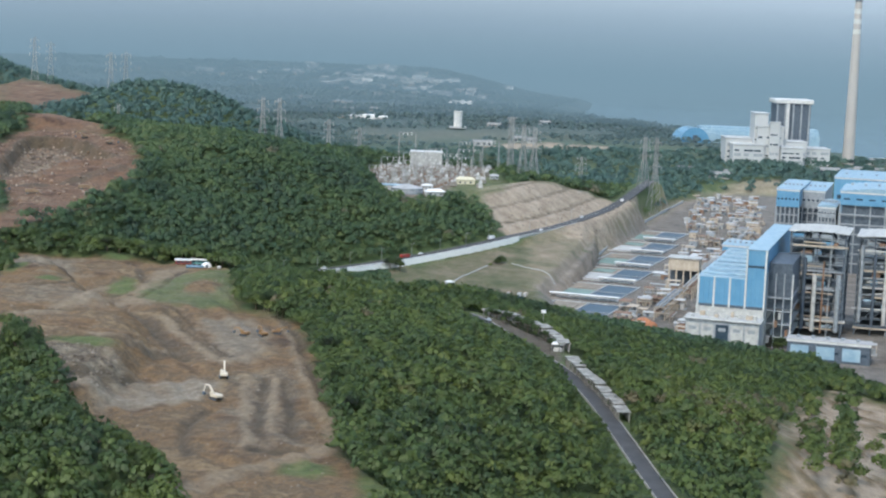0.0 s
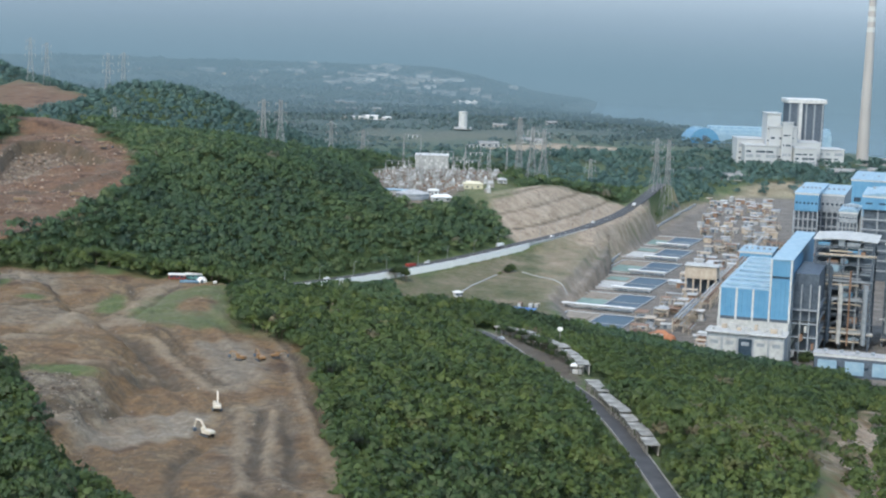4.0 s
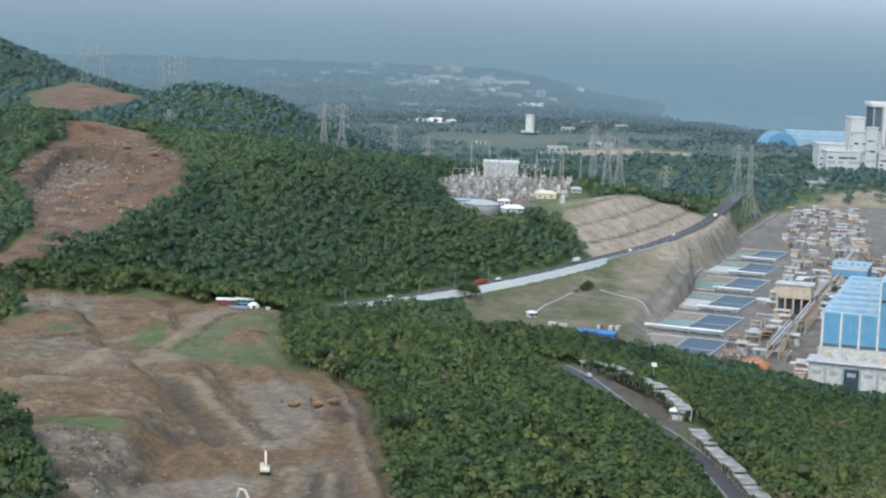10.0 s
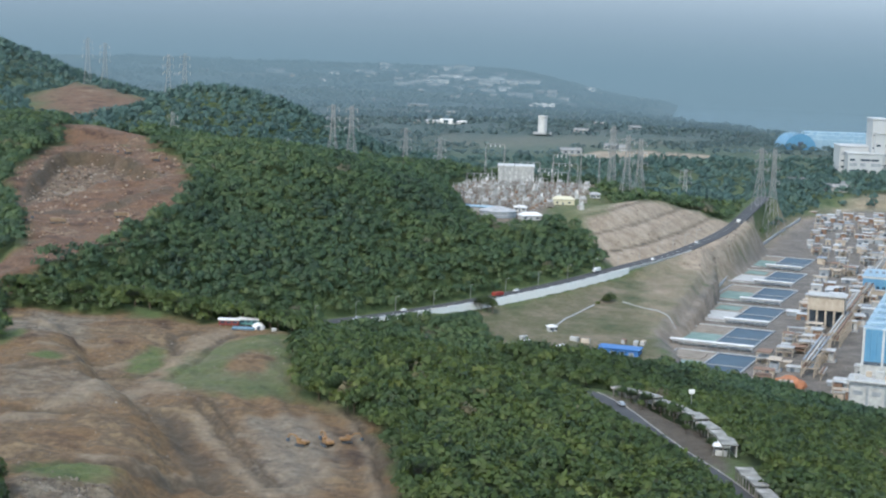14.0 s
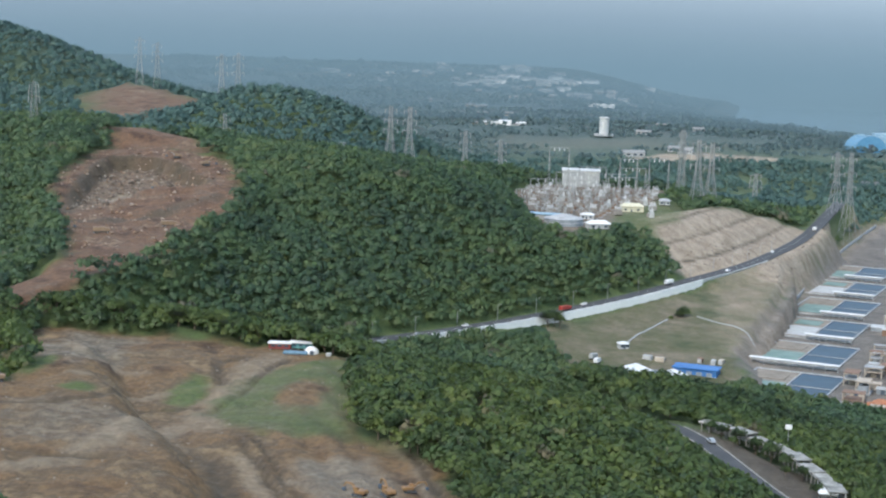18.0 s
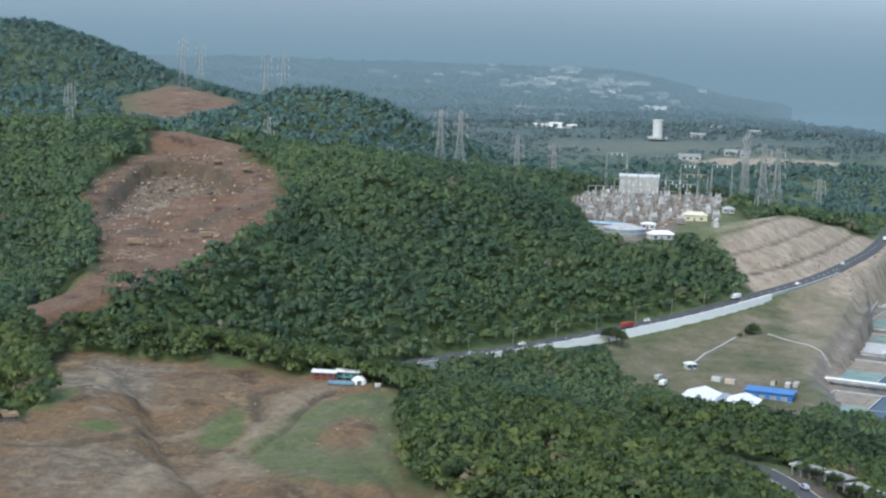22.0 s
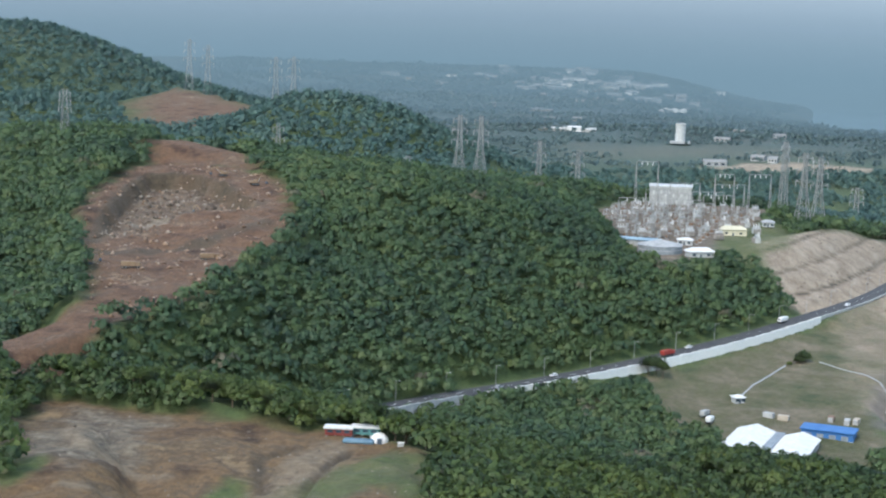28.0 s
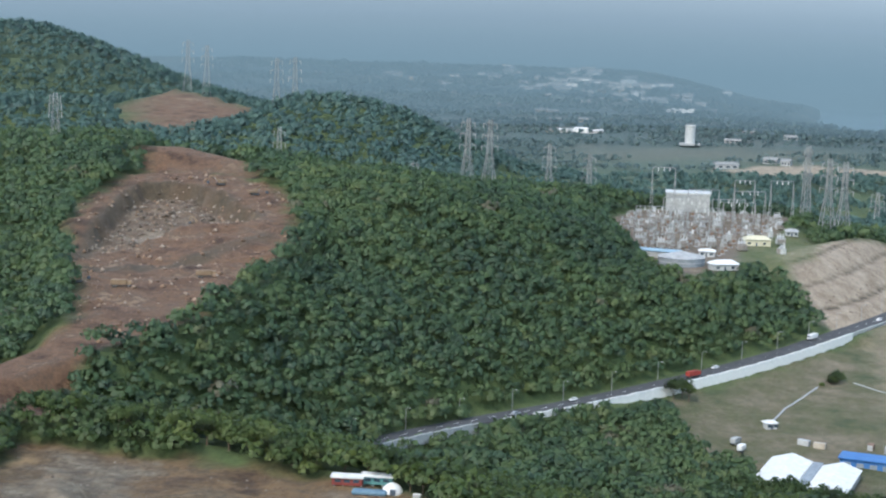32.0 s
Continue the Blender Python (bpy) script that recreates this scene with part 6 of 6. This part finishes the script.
part("entrance", box(-0.7, 0.7, -2.9, -2.2, 0, 1.7, bevel=0.1), dark_steel, tent)
stores = thing("tarpaulin_stack", -128, 819, None, 0, "low stack of goods under blue tarpaulin", "stack")
part("sheet", box(0, 9, 0, 3, 0, 1.2, bevel=0.35), tarp_blue, stores)
part("pallet", box(0.2, 8.8, 0.2, 2.8, -0.3, 0.02), rust, stores)
for k, (x, y) in enumerate(((-112, 818),)):
    crate = thing("crate", x, y, None, 20 * k, "pale weathered crate on the quarry rim", "crate", "crates")
    part("shell", box(0, 1.8, 0, 1.2, 0, 1.2, bevel=0.05), pale, crate)
    part("lid", box(-0.1, 1.9, -0.1, 1.3, 1.21, 1.3), tarp, crate)

# ---- sheds and clutter on the field ----
def gable(x, y, w, d, h, turn, wall, roof, label, z):
    ob = thing("shed", x, y, z, turn, label, "shed", "field sheds")
    part("wall", box(0, w, 0, d, 0, h), wall, ob)
    for s in (0, 1):
        bm = bmesh.new()
        ys = (-0.6, d / 2) if s == 0 else (d / 2, d + 0.6)
        zs = (h - 0.2, h + d * 0.16) if s == 0 else (h + d * 0.16, h - 0.2)
        v = [bm.verts.new(p) for p in ((-0.6, ys[0], zs[0]), (w + 0.6, ys[0], zs[0]), (w + 0.6, ys[1], zs[1]), (-0.6, ys[1], zs[1]))]
        top = [bm.verts.new(u.co + Vector((0, 0, 0.25))) for u in v]
        bm.faces.new(v[::-1])
        bm.faces.new(top)
        for k in range(4):
            bm.faces.new((v[k], v[(k + 1) % 4], top[(k + 1) % 4], top[k]))
        part("roof_slope", bm, roof, ob)
    for k in range(int(w / 4)):
        part("bay_post", box(4 * k, 4 * k + 0.4, -0.15, 0.02, 0, h), grey_steel, ob)
    part("door", box(w * 0.4, w * 0.4 + 3, -0.2, 0.03, 0, 3), dark_steel, ob)


gable(4.5, 1050.6, 52, 16, 4.2, 74, pale, tarp, "white-roofed shed at the foot of the field", 15.4)
gable(24.5, 1045, 47, 15, 4.4, 74, pale, tarp, "large white-roofed shed beside the field", 15.4)
link_roof = thing("link_roof", 6.5, 1050, 15.4, -16, "grey flat roof joining the white sheds", "roof")
part("sheet", box(-0.8, 3.2, 0, 50, 4.6, 5.0), grey_steel, link_roof)
for k in range(6):
    part("post", box(0.8, 1.2, 1 + 9.4 * k, 1.4 + 9.4 * k, -0.5, 4.58), steel, link_roof)
depot = thing("blue_depot", 31, 1106, 15.9, -16, "long low depot with a bright blue roof", "depot")
bright_blue = worn("bright_blue_sheeting", (0.030, 0.135, 0.36), (0.045, 0.17, 0.42), 0.2, 0.55)
part("wall", box(0, 23, 0, 10, 0, 4.6), bright_blue, depot)
part("plinth_band", box(-0.1, 23.1, -0.12, -0.02, 0, 1.2), tarp, depot, "white band along the foot of the wall")
part("roof", box(-0.8, 23.8, -0.8, 10.8, 4.62, 5.4, bevel=0.2), bright_blue, depot)
for k in range(12):
    part("roof_rib", box(0.6 + 1.98 * k, 0.75 + 1.98 * k, -0.7, 10.7, 5.4, 5.52), bright_blue, depot)
for k in range(4):
    part("door", box(1.5 + 5.4 * k, 4.5 + 5.4 * k, -0.16, 0.03, 0, 3.4), grey_steel, depot)
for k in range(5):
    box_thing = thing("container", (20, 27, 45, 52, 56)[k], (1128, 1126, 1128, 1125, 1126)[k], None, (60, 75, -16, -12, -20)[k], "weathered pale cargo container by the depot", "container", "cargo containers")
    part("shell", box(0, 2.5, 0, 5, 0, 2.5, bevel=0.06), (pale, beige, rust)[k % 3], box_thing)
    part("door", box(0.1, 2.4, -0.08, 0.02, 0.1, 2.4), concrete, box_thing)
truck(-9, 1117, None, 70, car_white, tarp, "white truck parked on the dry field", 6)
truck(-11, 1126, None, 60, silver, pale, "pale truck parked on the dry field", 6)
hut(4, 1150, 5, 4, 3, 20, white, tarp, "small white hut at the end of the field path")

# ---- single trees ----
bark = worn("rough_bark", (0.09, 0.065, 0.045), (0.16, 0.125, 0.09), 1.5, 0.95)


def tree(radius, height, seed, tone, label):
    """A tapered trunk with limbs under a crown of leaf clumps."""
    rng = np.random.default_rng(seed)
    ob = tagged(new("tree"), label, "tree", "single trees")
    bm = tube(bmesh.new(), 0, 0, -0.5, height - radius * 1.1, 0.30, 0.16, 10)
    trunk = part("trunk", bm, bark, ob)
    for k in range(5):
        a = 1.26 * k + rng.uniform(-0.3, 0.3)
        base = height - radius * rng.uniform(1.2, 1.9)
        limb = beam(bmesh.new(), (0, 0, base), (math.cos(a) * radius * 0.7, math.sin(a) * radius * 0.7, base + radius * 0.7), 0.16)
        part("limb", limb, bark, trunk)
    verts, faces = crown_shape(rng, 190, 0.20)
    dome = (verts + (0, 0, 0.45)) / np.linalg.norm(verts + (0, 0, 0.45), axis=1, keepdims=True)
    verts = verts * radius * (1, 1, 0.95) + (0, 0, height - radius * 0.8)
    crown = new("crown", joined("crown", verts, faces, leaf, tint=np.full(len(verts), tone), dome=dome))
    crown.parent = ob
    return ob


kinds = [tree(3.4, 8.0, 11, 0.55, "broad green tree at the woodland edge"), tree(2.6, 6.5, 12, 0.75, "young yellow-green tree at the woodland edge"),
         tree(4.2, 9.5, 13, 0.25, "tall dark green tree at the woodland edge")]
used = [False, False, False]


def plant(x, y, k, turn, sink=0.0, size=1.0):
    m = pose(x, y, float(ground(x, y)) - sink, 0, 0, turn) @ Matrix.Scale(size, 4)
    if used[k]:
        copy_thing(kinds[k], m)
    else:
        kinds[k].matrix_world, used[k] = m, True


rng = random.Random(9)
rim = [(-83, 705), (-56, 679), (-40, 588), (-24, 467), (-72, 430), (-87, 452), (-103, 470), (-116, 492), (-134, 540), (-153, 578), (-100, 818), (-135, 838), (-170, 846), (-225, 860), (-198, 745)]
for a, b in zip(rim[:4], rim[1:4]):
    for k in range(8):
        u = (k + rng.random()) / 8
        plant(a[0] + (b[0] - a[0]) * u + rng.uniform(1, 4), a[1] + (b[1] - a[1]) * u, rng.randrange(3), rng.uniform(0, 360))
for a, b in zip(rim[4:], rim[5:]):
    if math.hypot(b[0] - a[0], b[1] - a[1]) < 110:
        for k in range(6):
            u = (k + rng.random()) / 6
            plant(a[0] + (b[0] - a[0]) * u - 1, a[1] + (b[1] - a[1]) * u + rng.uniform(0, 4), rng.randrange(3), rng.uniform(0, 360))
for x, y, k in ((-33, 1176, 2), (-30, 1172, 0), (-37, 1172, 2), (205, 985, 2), (209, 981, 2), (213, 986, 0), (202, 978, 0),
                (12, 822, 0)):
    plant(x, y, k, rng.uniform(0, 360))
for x, y, k, size in ((44, 1232, 2, 0.95), (41, 1228, 0, 0.8), (36, 1224, 1, 0.6)):
    plant(x, y, k, rng.uniform(0, 360), 3.6 * size, size)
for x, y, k, size in ((27, 786, 2, 0.55), (32, 781, 2, 0.6), (37, 773, 2, 0.6), (41, 764, 2, 0.75), (44, 752, 2, 0.6), (48, 741, 2, 0.5), (30, 776, 0, 0.45), (50, 722, 2, 0.5), (43, 742, 0, 0.45), (24, 793, 2, 0.5),
                      (-14, 1043, 2, 1.3), (-7, 1046, 0, 1.4), (-2, 1041, 2, 1.3), (4, 1043, 2, 1.35), (8, 1045, 0, 1.4), (11, 1040, 0, 1.2), (17, 1042, 2, 1.15), (23, 1037, 2, 1.2), (31, 1036, 0, 1.25), (38, 1036, 2, 1.1), (45, 1034, 0, 1.2)):
    plant(x, y, k, rng.uniform(0, 360), 0.0, size)


# ---- loose stone ----
def rubble(name, poly, count, low, high, mat, seed, label):
    rng = np.random.default_rng(seed)
    p = np.array(poly, float)
    x, y = (rng.uniform(p[:, k].min(), p[:, k].max(), count * 4) for k in range(2))
    ok = off_edge(poly, x, y) < -1
    x, y = x[ok][:count], y[ok][:count]
    z = ground(x, y)
    size = low + (high - low) * rng.uniform(size=len(x)) ** 3
    base = np.array([(1, 0, 0), (-1, 0, 0), (0, 1, 0), (0, -1, 0), (0, 0, 1), (0, 0, -0.6)])
    tri = np.array([(0, 2, 4), (2, 1, 4), (1, 3, 4), (3, 0, 4), (2, 0, 5), (1, 2, 5), (3, 1, 5), (0, 3, 5)])
    a = rng.uniform(0, 6.28, len(x))[:, None]
    v = base[None] * size[:, None, None] * rng.uniform(0.55, 1.25, (len(x), 6, 1))
    vx, vy = v[..., 0] * np.cos(a) - v[..., 1] * np.sin(a), v[..., 0] * np.sin(a) + v[..., 1] * np.cos(a)
    verts = np.stack([vx + x[:, None], vy + y[:, None], v[..., 2] * 0.8 + z[:, None] + 0.15 * size[:, None]], -1).reshape(-1, 3)
    faces = (np.arange(len(x))[:, None, None] * 6 + tri).reshape(-1, 3)
    return tagged(new(name, joined(name, verts, faces, mat)), label, "stones", kind="stuff")


pale_rock = material("broken_rock", 0.95)
finish(pale_rock, ramp(pale_rock, node(pale_rock, "ShaderNodeNewGeometry").outputs["Random Per Island"], [(0.0, (0.07, 0.053, 0.038)), (0.55, (0.145, 0.115, 0.087)), (1.0, (0.29, 0.25, 0.205))]))
red_rock = material("broken_red_rock", 0.95)
finish(red_rock, ramp(red_rock, node(red_rock, "ShaderNodeNewGeometry").outputs["Random Per Island"], [(0.0, (0.10, 0.06, 0.04)), (0.5, (0.24, 0.155, 0.10)), (1.0, (0.30, 0.24, 0.19))]))
rubble("quarry_rubble", ROCK_FACE, 420, 0.2, 0.9, pale_rock, 31, "broken grey rock on the quarry face")
rubble("scattered_stones", QUARRY, 2200, 0.12, 0.5, pale_rock, 32, "loose stones over the quarry floor")
rubble("pit_rubble", PIT_FACE, 900, 0.3, 1.9, pale_rock, 33, "broken pale rock below the pit face")
rubble("red_rubble", PIT, 900, 0.3, 1.7, red_rock, 34, "loose reddish stones over the earth pit")
rubble("slope_stones", CUT, 300, 0.3, 1.0, pale_rock, 35, "loose stones on the terraced cutting")
rubble("field_stones", LOWER_CUT, 350, 0.3, 1.2, pale_rock, 36, "loose stones on the bank below the road")


# ---- lamps, mast, paths ----
def street_lamp(x, y, z, turn):
    ob = thing("street_lamp", x, y, z, turn, "slim grey street lamp beside the main road", "street lamp", "street lamps")
    part("pole", tube(bmesh.new(), 0, 0, 0, 9, 0.16, 0.10, 10), steel, ob)
    arm = part("arm", beam(bmesh.new(), (0, 0, 8.9), (0, -2.0, 9.3), 0.14), steel, ob)
    part("lamp_head", box(-0.2, 0.2, -2.7, -1.9, 9.2, 9.42, bevel=0.05), white, arm)


for k, (p, turn) in enumerate(stations(ROAD_UP, 33)):
    if 990 < p[1] < 1500:
        o = (-math.sin(radians(turn)) * 6.6, math.cos(radians(turn)) * 6.6)
        street_lamp(p[0] + o[0], p[1] + o[1], p[2] - 0.2, turn)
mast = thing("camera_mast", 50, 793, None, 0, "tall thin mast with a white box on top", "mast")
part("pole", tube(bmesh.new(), 0, 0, -0.5, 10.5, 0.22, 0.14, 10), steel, mast)
part("box", box(-1.1, 1.1, -0.5, 0.5, 10.5, 12.0, bevel=0.1), tarp, mast)
cover_shed = thing("tarpaulin_shelter", 55, 716, None, 80, "white tarpaulin shelter at the road bend", "shelter")
part("sheet", box(0, 8, 0, 6, 3.0, 4.2, bevel=0.6), tarp, cover_shed)
for cx in (0.3, 7.6):
    for cy in (0.3, 5.6):
        part("post", box(cx - 0.1, cx + 0.1, cy - 0.1, cy + 0.1, 0, 3.02), steel, cover_shed)
part("crate", box(1, 7, 1, 5, 0, 2, bevel=0.2), pale, cover_shed)


def path(line, half, mat, label):
    """A kerbed channel laid over the ground."""
    pts = [(x, y, float(ground(x, y)) + 0.35) for x, y in line]
    fine = [(p, turn) for p, turn in stations(pts, 3.0)]
    ob = thing("drain_channel", 0, 0, 0, 0, label, "channel")
    for p, turn in fine:
        z, ahead = (float(ground(p[0] + e * math.cos(radians(turn)), p[1] + e * math.sin(radians(turn)))) for e in (0, 3))
        seg = part("channel_slab", box(0, 3.02, -half, half, -0.4, 0.35, bevel=0.05), mat, ob)
        seg.matrix_world = pose(p[0], p[1], z, 0, -math.degrees(math.atan2(ahead - z, 3)), turn)


path([(4, 1152), (14, 1180), (26, 1205), (34, 1222)], 0.45, concrete, "narrow pale concrete drain across the dry field")
path([(52, 1232), (72, 1212), (84, 1190)], 0.35, concrete, "narrow pale concrete drain towards the basins")
